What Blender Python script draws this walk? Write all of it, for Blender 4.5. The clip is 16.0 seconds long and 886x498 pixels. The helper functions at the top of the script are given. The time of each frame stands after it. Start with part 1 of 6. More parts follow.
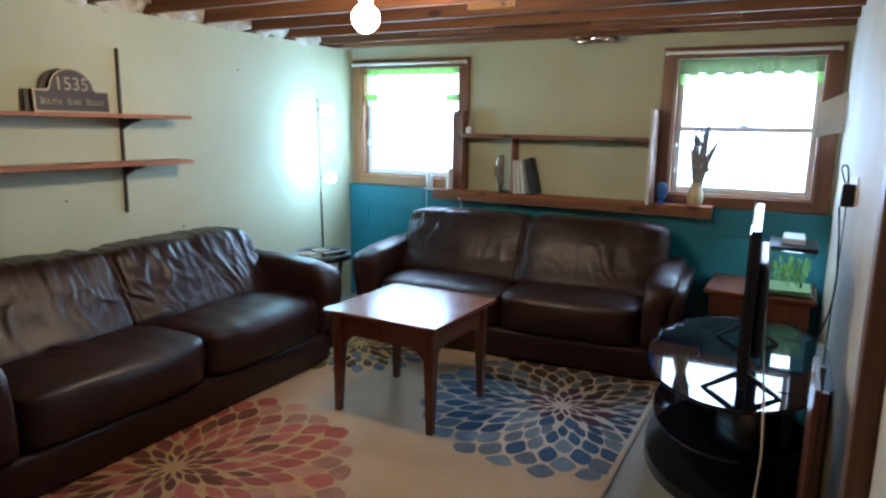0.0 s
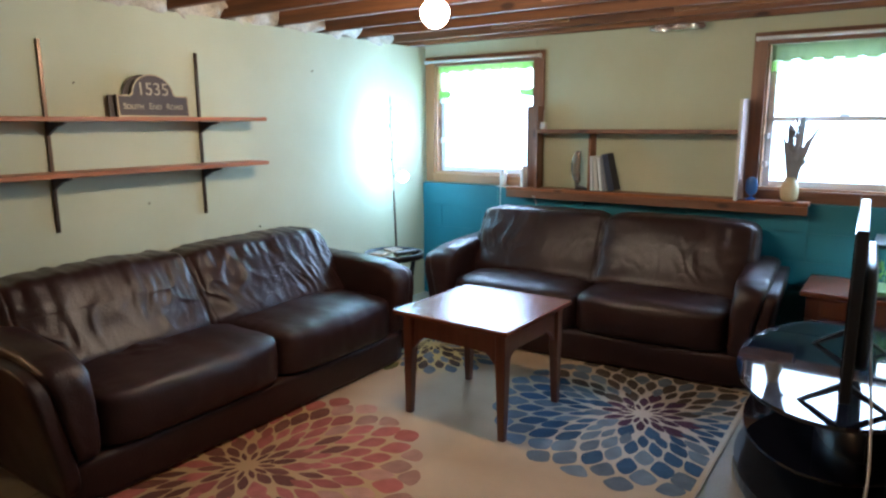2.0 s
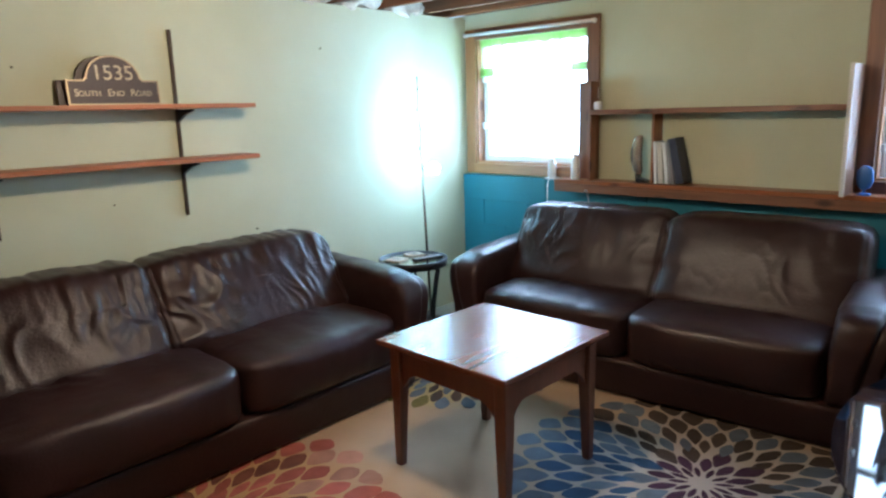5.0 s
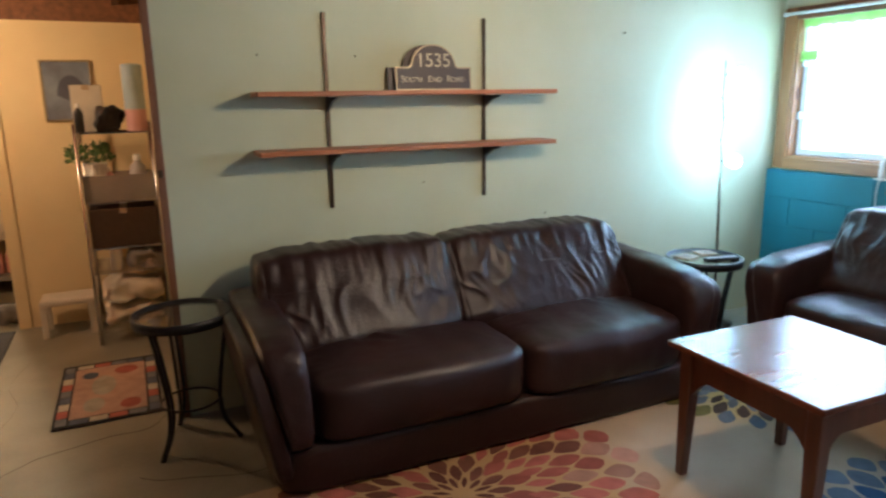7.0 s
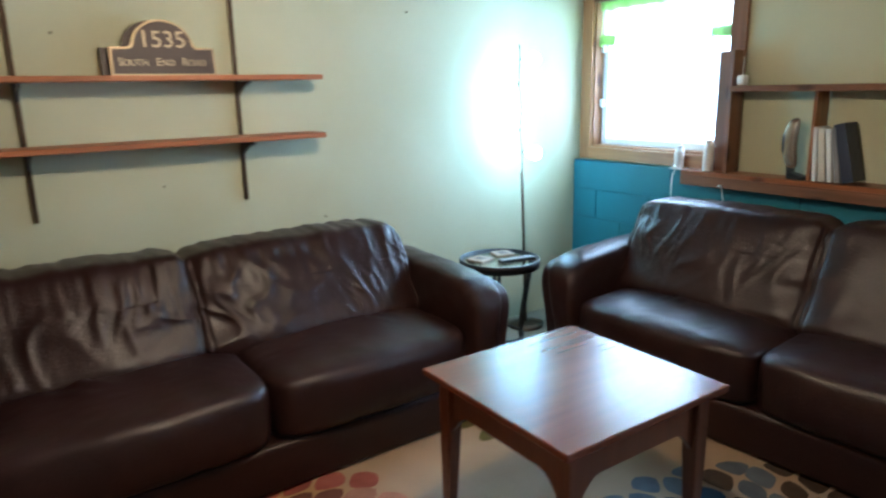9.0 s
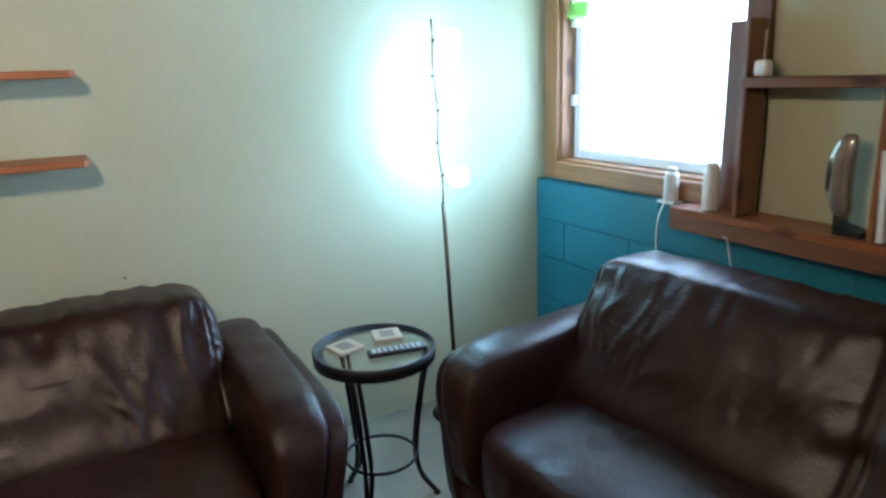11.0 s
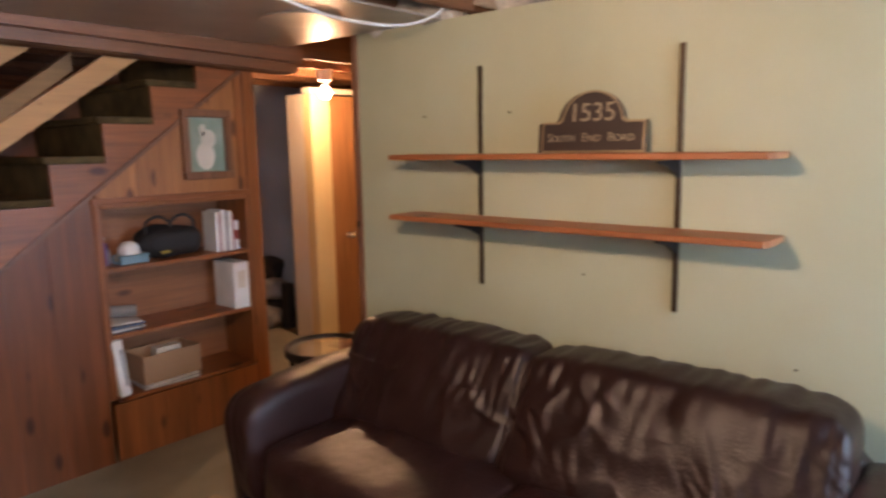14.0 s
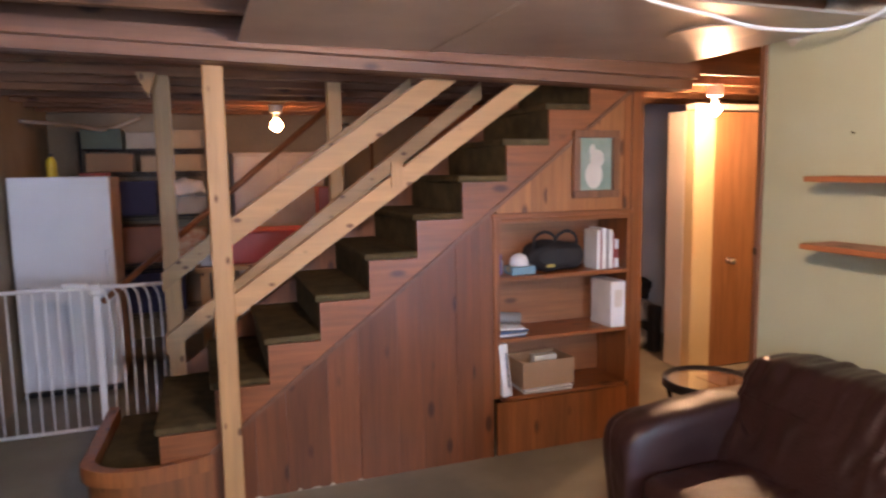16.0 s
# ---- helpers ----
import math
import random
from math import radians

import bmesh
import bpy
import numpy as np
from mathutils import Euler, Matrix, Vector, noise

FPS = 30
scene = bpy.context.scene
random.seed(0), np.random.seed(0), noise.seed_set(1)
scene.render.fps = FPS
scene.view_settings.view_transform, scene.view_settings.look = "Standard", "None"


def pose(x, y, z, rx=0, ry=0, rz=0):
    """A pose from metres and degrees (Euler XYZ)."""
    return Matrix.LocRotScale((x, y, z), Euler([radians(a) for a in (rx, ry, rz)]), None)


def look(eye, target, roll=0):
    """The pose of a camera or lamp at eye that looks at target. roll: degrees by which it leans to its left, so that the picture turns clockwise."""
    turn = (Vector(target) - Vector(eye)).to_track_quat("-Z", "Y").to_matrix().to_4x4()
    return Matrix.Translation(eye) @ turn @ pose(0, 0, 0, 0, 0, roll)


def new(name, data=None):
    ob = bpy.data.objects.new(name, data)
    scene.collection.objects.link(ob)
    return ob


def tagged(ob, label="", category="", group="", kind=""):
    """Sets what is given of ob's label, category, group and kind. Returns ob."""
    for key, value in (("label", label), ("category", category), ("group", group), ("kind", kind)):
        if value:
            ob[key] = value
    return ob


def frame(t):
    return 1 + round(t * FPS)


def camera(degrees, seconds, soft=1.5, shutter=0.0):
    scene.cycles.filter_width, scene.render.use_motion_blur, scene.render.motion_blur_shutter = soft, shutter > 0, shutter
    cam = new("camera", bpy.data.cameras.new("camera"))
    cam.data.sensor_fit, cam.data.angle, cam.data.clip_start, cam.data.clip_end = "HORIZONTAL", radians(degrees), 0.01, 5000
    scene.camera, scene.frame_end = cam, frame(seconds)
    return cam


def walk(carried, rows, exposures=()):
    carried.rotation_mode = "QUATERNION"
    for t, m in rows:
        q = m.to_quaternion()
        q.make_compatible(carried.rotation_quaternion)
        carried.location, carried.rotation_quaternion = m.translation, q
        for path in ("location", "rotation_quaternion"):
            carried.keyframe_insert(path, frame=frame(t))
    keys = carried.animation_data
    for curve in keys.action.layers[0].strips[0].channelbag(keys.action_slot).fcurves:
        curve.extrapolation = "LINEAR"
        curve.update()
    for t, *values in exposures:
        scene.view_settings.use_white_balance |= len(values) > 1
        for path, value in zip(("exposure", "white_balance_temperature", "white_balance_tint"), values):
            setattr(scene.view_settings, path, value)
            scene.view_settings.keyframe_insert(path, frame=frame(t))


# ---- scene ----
cam = camera(67.1, 16.0, soft=2.4, shutter=0.5)
PATH = [
    (0, (3.494, -4.823, 1.5), (2.573, -3.085, 1.137), 1.0),
    (0.5, (3.484, -4.812, 1.498), (2.479, -3.117, 1.156), 0.4),
    (1, (3.499, -4.777, 1.511), (2.387, -3.15, 1.172), 0.2),
    (1.5, (3.486, -4.76, 1.5), (2.395, -3.122, 1.14), 0.5),
    (2, (3.469, -4.729, 1.497), (2.353, -3.112, 1.125), -0.3),
    (2.5, (3.45, -4.646, 1.489), (2.283, -3.063, 1.123), -1.0),
    (3, (3.425, -4.545, 1.484), (2.232, -2.983, 1.111), -1.1),
    (3.2, (3.406, -4.473, 1.486), (2.229, -2.901, 1.106), -1.2),
    (5.3, (3.345, -3.866, 1.469), (1.965, -2.48, 1.047), -1.3),
    (5.5, (3.324, -3.88, 1.483), (1.909, -2.535, 1.051), -1.0),
    (6, (3.302, -3.922, 1.484), (1.752, -2.734, 1.049), -1.0),
    (6.5, (3.273, -3.974, 1.493), (1.596, -2.977, 1.053), -0.9),
    (7, (3.257, -4.0, 1.492), (1.487, -3.179, 1.053), -0.9),
    (7.5, (3.252, -3.969, 1.501), (1.441, -3.248, 1.054), -0.9),
    (8, (3.249, -3.866, 1.498), (1.495, -3.017, 1.049), -0.3),
    (8.5, (3.151, -3.635, 1.474), (1.491, -2.614, 1.024), -0.5),
    (9, (3.107, -3.312, 1.46), (1.525, -2.181, 0.992), -1.2),
    (9.2, (3.094, -3.172, 1.465), (1.513, -2.044, 0.988), -1.5),
    (11.3, (2.396, -1.831, 1.508), (0.674, -0.966, 0.975), -2.3),
    (11.5, (2.325, -1.743, 1.537), (0.531, -1.03, 1.014), -2.3),
    (12, (2.209, -1.546, 1.558), (0.271, -1.457, 1.071), -0.5),
    (12.5, (2.222, -1.406, 1.528), (0.289, -1.701, 1.104), -0.9),
    (13, (2.301, -1.353, 1.535), (0.438, -2.02, 1.242), 1.2),
    (13.5, (2.318, -1.324, 1.554), (0.611, -2.328, 1.275), 0.0),
    (14, (2.318, -1.344, 1.565), (0.816, -2.63, 1.263), -1.0),
    (14.5, (2.325, -1.384, 1.559), (1.021, -2.869, 1.255), -1.0),
    (15, (2.348, -1.416, 1.569), (1.268, -3.076, 1.282), -0.9),
    (15.5, (2.386, -1.442, 1.573), (1.532, -3.233, 1.317), -1.1),
    (16, (2.426, -1.47, 1.579), (1.753, -3.339, 1.345), -0.9),
]
walk(cam, [(t, look(eye, target, roll)) for t, eye, target, roll in PATH],
     [(0.0, 0.0, 5850, 16), (3.2, 0.4, 5850, 18), (6.0, 0.3, 5850, 16), (9.0, 0.24, 5850, 15), (11.5, -0.4, 5900, 18), (12.0, -0.80, 6050, 21), (12.5, -0.74, 6300, 26),
      (13.5, -0.06, 7100, 32), (14.5, 0.33, 6900, 36), (15.5, 0.72, 6750, 36), (16.0, 0.74, 6700, 36)])
SKY1, SKY2 = 138.0, 138.0
BULB, BULB_HALL, BULB_STORE, BULB_COOL, BATH = 412.0, 740.0, 75.0, 66.0, 130.0

# ---- world and light ----
world = bpy.data.worlds.new("world")
scene.world = world
world.use_nodes = True
wn = world.node_tree
sky = wn.nodes.new("ShaderNodeTexSky")
sky.sky_type, sky.sun_disc = "NISHITA", False
sky.sun_elevation, sky.sun_rotation = radians(42), radians(200)
wn.links.new(sky.outputs[0], wn.nodes["Background"].inputs[0])
wn.nodes["Background"].inputs[1].default_value = 0.15
sun = new("sun", bpy.data.lights.new("sun", "SUN"))
sun.data.energy, sun.data.angle, sun.data.color = 3.0, radians(0.5), (1, 0.95, 0.88)
sun.matrix_basis = look((0, 0, 0), (-0.25, 0.70, -0.67))
for wx, wz, ww, wh, power in ((0.57, 1.55, 1.5, 1.35, SKY1), (3.13, 1.55, 1.5, 1.35, SKY2)):
    lamp = new("window_light", bpy.data.lights.new("window_light", "AREA"))
    lamp.data.shape, lamp.data.size, lamp.data.size_y = "RECTANGLE", ww, wh
    lamp.data.energy, lamp.data.color = power, (0.52, 0.76, 1.0)
    lamp.matrix_basis = pose(wx, 0.33, wz, -90, 0, 0)


# ---- materials ----
def mat(name, col, rough=0.6, metal=0.0, col2=None, scale=6.0, grain=0.0, gscale=120.0, bump=0.0, stretch=(1, 1, 1),
        stain=0.0, island=0.0, spec=0.5, trans=0.0, emit=None, power=0.0, knots=False, coat=0.0, rvar=0.0, rnd=0.0):
    m = bpy.data.materials.new(name)
    m.use_nodes = True
    nt = m.node_tree
    n, lk = nt.nodes, nt.links.new
    b = n["Principled BSDF"]
    b.inputs["Roughness"].default_value, b.inputs["Metallic"].default_value = rough, metal
    b.inputs["Specular IOR Level"].default_value = spec
    b.inputs["Transmission Weight"].default_value = trans
    b.inputs["Coat Weight"].default_value = coat
    if emit:
        b.inputs["Emission Color"].default_value, b.inputs["Emission Strength"].default_value = (*emit, 1), power
    co = n.new("ShaderNodeTexCoord")
    vec = co.outputs["Object"]
    info = n.new("ShaderNodeObjectInfo")
    off = n.new("ShaderNodeVectorMath")
    off.operation = "MULTIPLY_ADD"
    lk(info.outputs["Random"], off.inputs[0])
    off.inputs[1].default_value = (7.3 * rnd, 5.1 * rnd, 9.7 * rnd)
    lk(vec, off.inputs[2])
    mp = n.new("ShaderNodeMapping")
    mp.inputs["Scale"].default_value = stretch
    lk(off.outputs[0], mp.inputs[0])
    big = n.new("ShaderNodeTexNoise")
    big.inputs["Scale"].default_value, big.inputs["Detail"].default_value = scale, 5
    lk(mp.outputs[0], big.inputs["Vector"])
    ramp = n.new("ShaderNodeValToRGB")
    c2 = col2 or tuple(c * 0.8 for c in col)
    ramp.color_ramp.elements[0].position, ramp.color_ramp.elements[1].position = 0.32, 0.68
    ramp.color_ramp.elements[0].color, ramp.color_ramp.elements[1].color = (*c2, 1), (*col, 1)
    lk(big.outputs[0], ramp.inputs[0])
    out = ramp.outputs[0]

    def mix(kind, fac, a, bcol):
        x = n.new("ShaderNodeMix")
        x.data_type, x.blend_type = "RGBA", kind
        if isinstance(fac, float):
            x.inputs[0].default_value = fac
        else:
            lk(fac, x.inputs[0])
        lk(a, x.inputs[6])
        if isinstance(bcol, tuple):
            x.inputs[7].default_value = (*bcol, 1)
        else:
            lk(bcol, x.inputs[7])
        return x.outputs[2]

    fine = None
    if grain or bump:
        fine = n.new("ShaderNodeTexNoise")
        fine.inputs["Scale"].default_value, fine.inputs["Detail"].default_value = gscale, 4
        lk(mp.outputs[0], fine.inputs["Vector"])
    if grain:
        r2 = n.new("ShaderNodeValToRGB")
        r2.color_ramp.elements[0].position, r2.color_ramp.elements[1].position = 0.3, 0.7
        lo = 1 - grain
        r2.color_ramp.elements[0].color = (lo, lo, lo, 1)
        lk(fine.outputs[0], r2.inputs[0])
        out = mix("MULTIPLY", 1.0, out, r2.outputs[0])
    if stain:
        s = n.new("ShaderNodeTexNoise")
        s.inputs["Scale"].default_value, s.inputs["Detail"].default_value = 1.7, 6
        lk(co.outputs["Object"], s.inputs["Vector"])
        r3 = n.new("ShaderNodeValToRGB")
        r3.color_ramp.elements[0].position, r3.color_ramp.elements[1].position = 0.35, 0.65
        lo = 1 - stain
        r3.color_ramp.elements[0].color = (lo, lo * 0.97, lo * 0.93, 1)
        lk(s.outputs[0], r3.inputs[0])
        out = mix("MULTIPLY", 1.0, out, r3.outputs[0])
    if knots:
        v = n.new("ShaderNodeTexVoronoi")
        mk = n.new("ShaderNodeMapping")
        mk.inputs["Scale"].default_value = knots
        lk(off.outputs[0], mk.inputs[0])
        lk(mk.outputs[0], v.inputs["Vector"])
        v.inputs["Scale"].default_value = 1.0
        rk = n.new("ShaderNodeValToRGB")
        rk.color_ramp.elements[0].position, rk.color_ramp.elements[1].position = 0.10, 0.19
        rk.color_ramp.elements[0].color = (0.30, 0.22, 0.18, 1)
        rk.color_ramp.elements[1].color = (1, 1, 1, 1)
        lk(v.outputs["Distance"], rk.inputs[0])
        out = mix("MULTIPLY", 1.0, out, rk.outputs[0])
    if island:
        if island > 0:
            src = info.outputs["Random"]
        else:
            src = n.new("ShaderNodeNewGeometry").outputs["Random Per Island"]
        hs = n.new("ShaderNodeMapRange")
        lk(src, hs.inputs[0])
        hs.inputs[3].default_value, hs.inputs[4].default_value = 1 - abs(island), 1 + abs(island) * 0.6
        cm = n.new("ShaderNodeCombineColor")
        for i in range(3):
            lk(hs.outputs[0], cm.inputs[i])
        out = mix("MULTIPLY", 1.0, out, cm.outputs[0])
    lk(out, b.inputs["Base Color"])
    if rvar:
        mr = n.new("ShaderNodeMapRange")
        lk(big.outputs[0], mr.inputs[0])
        mr.inputs[3].default_value, mr.inputs[4].default_value = rough - rvar, rough + rvar
        lk(mr.outputs[0], b.inputs["Roughness"])
    if bump:
        bp = n.new("ShaderNodeBump")
        bp.inputs["Strength"].default_value, bp.inputs["Distance"].default_value = bump, 0.004
        lk(fine.outputs[0], bp.inputs["Height"])
        lk(bp.outputs[0], b.inputs["Normal"])
    return m


def wood(name, col, axis=2, rough=0.5, dark=0.6, knot=True, coat=0.0, vary=0.18, dens=1.0, bump=0.25, kn=(7.5, 3.2), grain=0.22):
    st = [14.0 * dens] * 3
    st[axis] = 0.9
    kv = [kn[0]] * 3
    kv[axis] = kn[1]
    return mat(name, col, rough, col2=tuple(c * dark for c in col), scale=1.6, grain=grain, gscale=5.0, bump=bump,
               stretch=tuple(st), island=vary, knots=tuple(kv) if knot else False, coat=coat, rvar=0.08, rnd=1.0)


M = {}
M["wall"] = mat("green_wall_paint", (0.52, 0.54, 0.375), 0.75, col2=(0.485, 0.505, 0.345), scale=1.6, grain=0.05, gscale=260, bump=0.25, stain=0.07)
M["teal"] = mat("teal_block_paint", (0.015, 0.19, 0.25), 0.5, col2=(0.012, 0.16, 0.215), scale=3, grain=0.1, gscale=160, bump=0.5, stain=0.1)
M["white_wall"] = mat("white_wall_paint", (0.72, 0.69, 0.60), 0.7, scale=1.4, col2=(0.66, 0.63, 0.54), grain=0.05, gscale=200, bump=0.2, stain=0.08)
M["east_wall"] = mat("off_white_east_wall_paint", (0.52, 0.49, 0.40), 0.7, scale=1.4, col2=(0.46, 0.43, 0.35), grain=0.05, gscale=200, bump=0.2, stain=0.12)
M["tan_wall"] = mat("cream_wall_paint", (0.74, 0.60, 0.34), 0.7, scale=1.2, col2=(0.69, 0.55, 0.30), grain=0.05, gscale=180, bump=0.2, stain=0.08)
M["blue_wall"] = mat("grey_blue_wall_paint", (0.46, 0.52, 0.58), 0.7, scale=2, bump=0.2, grain=0.05)
M["block"] = mat("tan_block_wall", (0.34, 0.26, 0.17), 0.8, scale=3, grain=0.15, gscale=60, bump=0.6, stain=0.2)
M["concrete"] = mat("painted_concrete_floor", (0.30, 0.278, 0.21), 0.42, col2=(0.20, 0.185, 0.14), scale=2.2, grain=0.14, gscale=90, bump=0.25, stain=0.3, rvar=0.1)
M["joist"] = wood("joist_wood", (0.26, 0.105, 0.04), 0, 0.7, dark=0.55, vary=0.35)
M["subfloor"] = wood("subfloor_boards", (0.17, 0.075, 0.032), 1, 0.75, dark=0.6, vary=0.3)
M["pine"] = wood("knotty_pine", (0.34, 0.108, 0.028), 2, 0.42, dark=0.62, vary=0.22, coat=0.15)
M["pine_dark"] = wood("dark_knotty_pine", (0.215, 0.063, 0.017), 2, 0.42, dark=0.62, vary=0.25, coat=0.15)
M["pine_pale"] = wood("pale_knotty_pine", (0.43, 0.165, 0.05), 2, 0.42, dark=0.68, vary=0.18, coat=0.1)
M["pine_h"] = wood("knotty_pine_level", (0.33, 0.105, 0.029), 0, 0.42, dark=0.62, vary=0.15, coat=0.15)
M["raw"] = wood("raw_pine", (0.50, 0.27, 0.105), 0, 0.55, dark=0.8, vary=0.12, kn=(13.0, 8.0), grain=0.12)
M["raw_v"] = wood("raw_pine_upright", (0.50, 0.27, 0.105), 2, 0.55, dark=0.8, vary=0.12, kn=(13.0, 7.0), grain=0.12)
M["trim_v"] = wood("stained_trim_upright", (0.24, 0.10, 0.045), 2, 0.45, dark=0.6, vary=0.1)
M["trim_h"] = wood("stained_trim_level", (0.24, 0.10, 0.045), 0, 0.45, dark=0.6, vary=0.1)
M["sill"] = wood("pine_sill", (0.40, 0.185, 0.07), 0, 0.45, dark=0.7, vary=0.1)
M["sill_v"] = wood("pine_jamb", (0.40, 0.185, 0.07), 2, 0.45, dark=0.7, vary=0.1)
M["shelf"] = wood("cedar_shelf", (0.50, 0.17, 0.06), 1, 0.5, dark=0.6, vary=0.1)
M["cherry"] = mat("cherry_tabletop", (0.15, 0.046, 0.023), 0.25, col2=(0.115, 0.034, 0.018), scale=2.2, grain=0.10, gscale=7, stretch=(9, 0.8, 9), rvar=0.05)
M["cherry_v"] = wood("cherry_leg", (0.15, 0.048, 0.022), 2, 0.35, dark=0.65, vary=0.08, coat=0.2, knot=False)
M["door"] = wood("brown_door_veneer", (0.40, 0.18, 0.07), 2, 0.4, dark=0.75, knot=False, vary=0.0)
M["leather"] = mat("brown_leather", (0.036, 0.0158, 0.0142), 0.335, col2=(0.024, 0.0105, 0.0096), scale=5, grain=0.25, gscale=105, bump=0.5, spec=0.33, rvar=0.08, stain=0.15)


def crease_leather(m, strength):
    """Adds shallow creases over the fine grain of a leather."""
    nt = m.node_tree
    n, lk = nt.nodes, nt.links.new
    b = n["Principled BSDF"]
    co = n.new("ShaderNodeTexCoord")
    mp = n.new("ShaderNodeMapping")
    mp.inputs["Scale"].default_value = (1.0, 1.0, 0.55)
    lk(co.outputs["Object"], mp.inputs[0])
    warp = n.new("ShaderNodeTexNoise")
    warp.inputs["Scale"].default_value = 4.0
    lk(mp.outputs[0], warp.inputs["Vector"])
    add = n.new("ShaderNodeVectorMath")
    add.operation = "MULTIPLY_ADD"
    lk(warp.outputs["Color"], add.inputs[0])
    add.inputs[1].default_value = (0.22, 0.22, 0.22)
    lk(mp.outputs[0], add.inputs[2])
    cr = n.new("ShaderNodeTexNoise")
    cr.noise_type = "RIDGED_MULTIFRACTAL"
    cr.inputs["Scale"].default_value, cr.inputs["Detail"].default_value = 7.0, 3.0
    lk(add.outputs[0], cr.inputs["Vector"])
    bp = n.new("ShaderNodeBump")
    bp.inputs["Strength"].default_value, bp.inputs["Distance"].default_value = strength, 0.006
    lk(cr.outputs[0], bp.inputs["Height"])
    old = b.inputs["Normal"].links[0].from_node
    lk(bp.outputs[0], old.inputs["Normal"])


crease_leather(M["leather"], 0.32)
M["seam"] = mat("leather_piping", (0.03, 0.014, 0.011), 0.4)
M["carpet"] = mat("olive_stair_carpet", (0.165, 0.120, 0.056), 0.95, col2=(0.10, 0.072, 0.036), scale=12, grain=0.4, gscale=420, bump=1.0, stain=0.25, spec=0.1)
M["rug"] = mat("beige_rug_pile", (0.52, 0.385, 0.255), 0.95, col2=(0.44, 0.32, 0.21), scale=2.4, grain=0.2, gscale=500, bump=0.8, stain=0.15, spec=0.1)
M["bind"] = mat("rug_binding", (0.30, 0.25, 0.19), 0.9, gscale=400, bump=0.6)
M["black"] = mat("black_iron", (0.012, 0.012, 0.014), 0.42, metal=0.3, bump=0.1, gscale=200)
M["rust"] = mat("bronze_bracket", (0.075, 0.048, 0.028), 0.34, metal=0.75)
M["plastic"] = mat("black_plastic", (0.012, 0.012, 0.014), 0.3)
M["screen"] = mat("dark_screen", (0.008, 0.008, 0.010), 0.12)
M["blackglass"] = mat("black_glass", (0.006, 0.006, 0.010), 0.04, spec=0.8)
M["white"] = mat("white_plastic", (0.75, 0.75, 0.73), 0.4, col2=(0.70, 0.70, 0.68), scale=4)
M["enamel"] = mat("white_enamel", (0.74, 0.76, 0.78), 0.3, scale=3, col2=(0.69, 0.71, 0.73), bump=0.05)
M["metal"] = mat("sheet_metal", (0.52, 0.45, 0.38), 0.42, metal=0.5, scale=3, col2=(0.42, 0.36, 0.30), stain=0.2, bump=0.1)
M["chrome"] = mat("chrome", (0.7, 0.7, 0.7), 0.18, metal=1.0)
M["paper"] = mat("white_paper", (0.75, 0.74, 0.70), 0.8, grain=0.04)
M["pink"] = mat("pink_insulation", (0.62, 0.40, 0.32), 0.95, col2=(0.45, 0.25, 0.18), scale=9, grain=0.25, gscale=60, bump=1.0)
M["fluff"] = mat("pale_insulation", (0.70, 0.64, 0.52), 0.95, col2=(0.50, 0.45, 0.36), scale=14, grain=0.25, gscale=70, bump=1.0)
M["card"] = mat("cardboard", (0.36, 0.21, 0.11), 0.85, grain=0.08, gscale=80, scale=3)
M["cloth_black"] = mat("black_nylon", (0.012, 0.012, 0.013), 0.7, gscale=400, bump=0.5)

# leaf colour lightened to grey to stand in for glare from the window behind
M["leaf"] = mat("glare_paled_leaf", (0.34, 0.33, 0.33), 0.7, island=-0.4)
M["greenery"] = mat("green_foliage", (0.06, 0.15, 0.03), 0.6, island=-0.4)
M["bulb"] = mat("lit_warm_bulb", (1, 1, 1), 0.4, emit=(1, 0.80, 0.52), power=BULB)
M["bulb_hall"] = mat("lit_amber_bulb", (1, 1, 1), 0.4, emit=(1, 0.66, 0.34), power=BULB_HALL)
M["bulb_store"] = mat("lit_orange_bulb", (1, 1, 1), 0.4, emit=(1, 0.52, 0.19), power=BULB_STORE)
M["bulb_cool"] = mat("lit_cool_bulb", (1, 1, 1), 0.4, emit=(0.36, 0.74, 1.0), power=BULB_COOL)
M["grass"] = mat("grass_ground", (0.07, 0.11, 0.03), 0.9, scale=3, grain=0.4, gscale=40)


def colour(name, col, rough=0.6, **kw):
    if name not in M:
        M[name] = mat(name, col, rough, **kw)
    return M[name]


def glass_material():
    m = bpy.data.materials.new("clear_glass")
    m.use_nodes = True
    b = m.node_tree.nodes["Principled BSDF"]
    b.inputs["Transmission Weight"].default_value, b.inputs["Roughness"].default_value = 1.0, 0.0
    b.inputs["IOR"].default_value = 1.45
    return m


M["glass"] = glass_material()


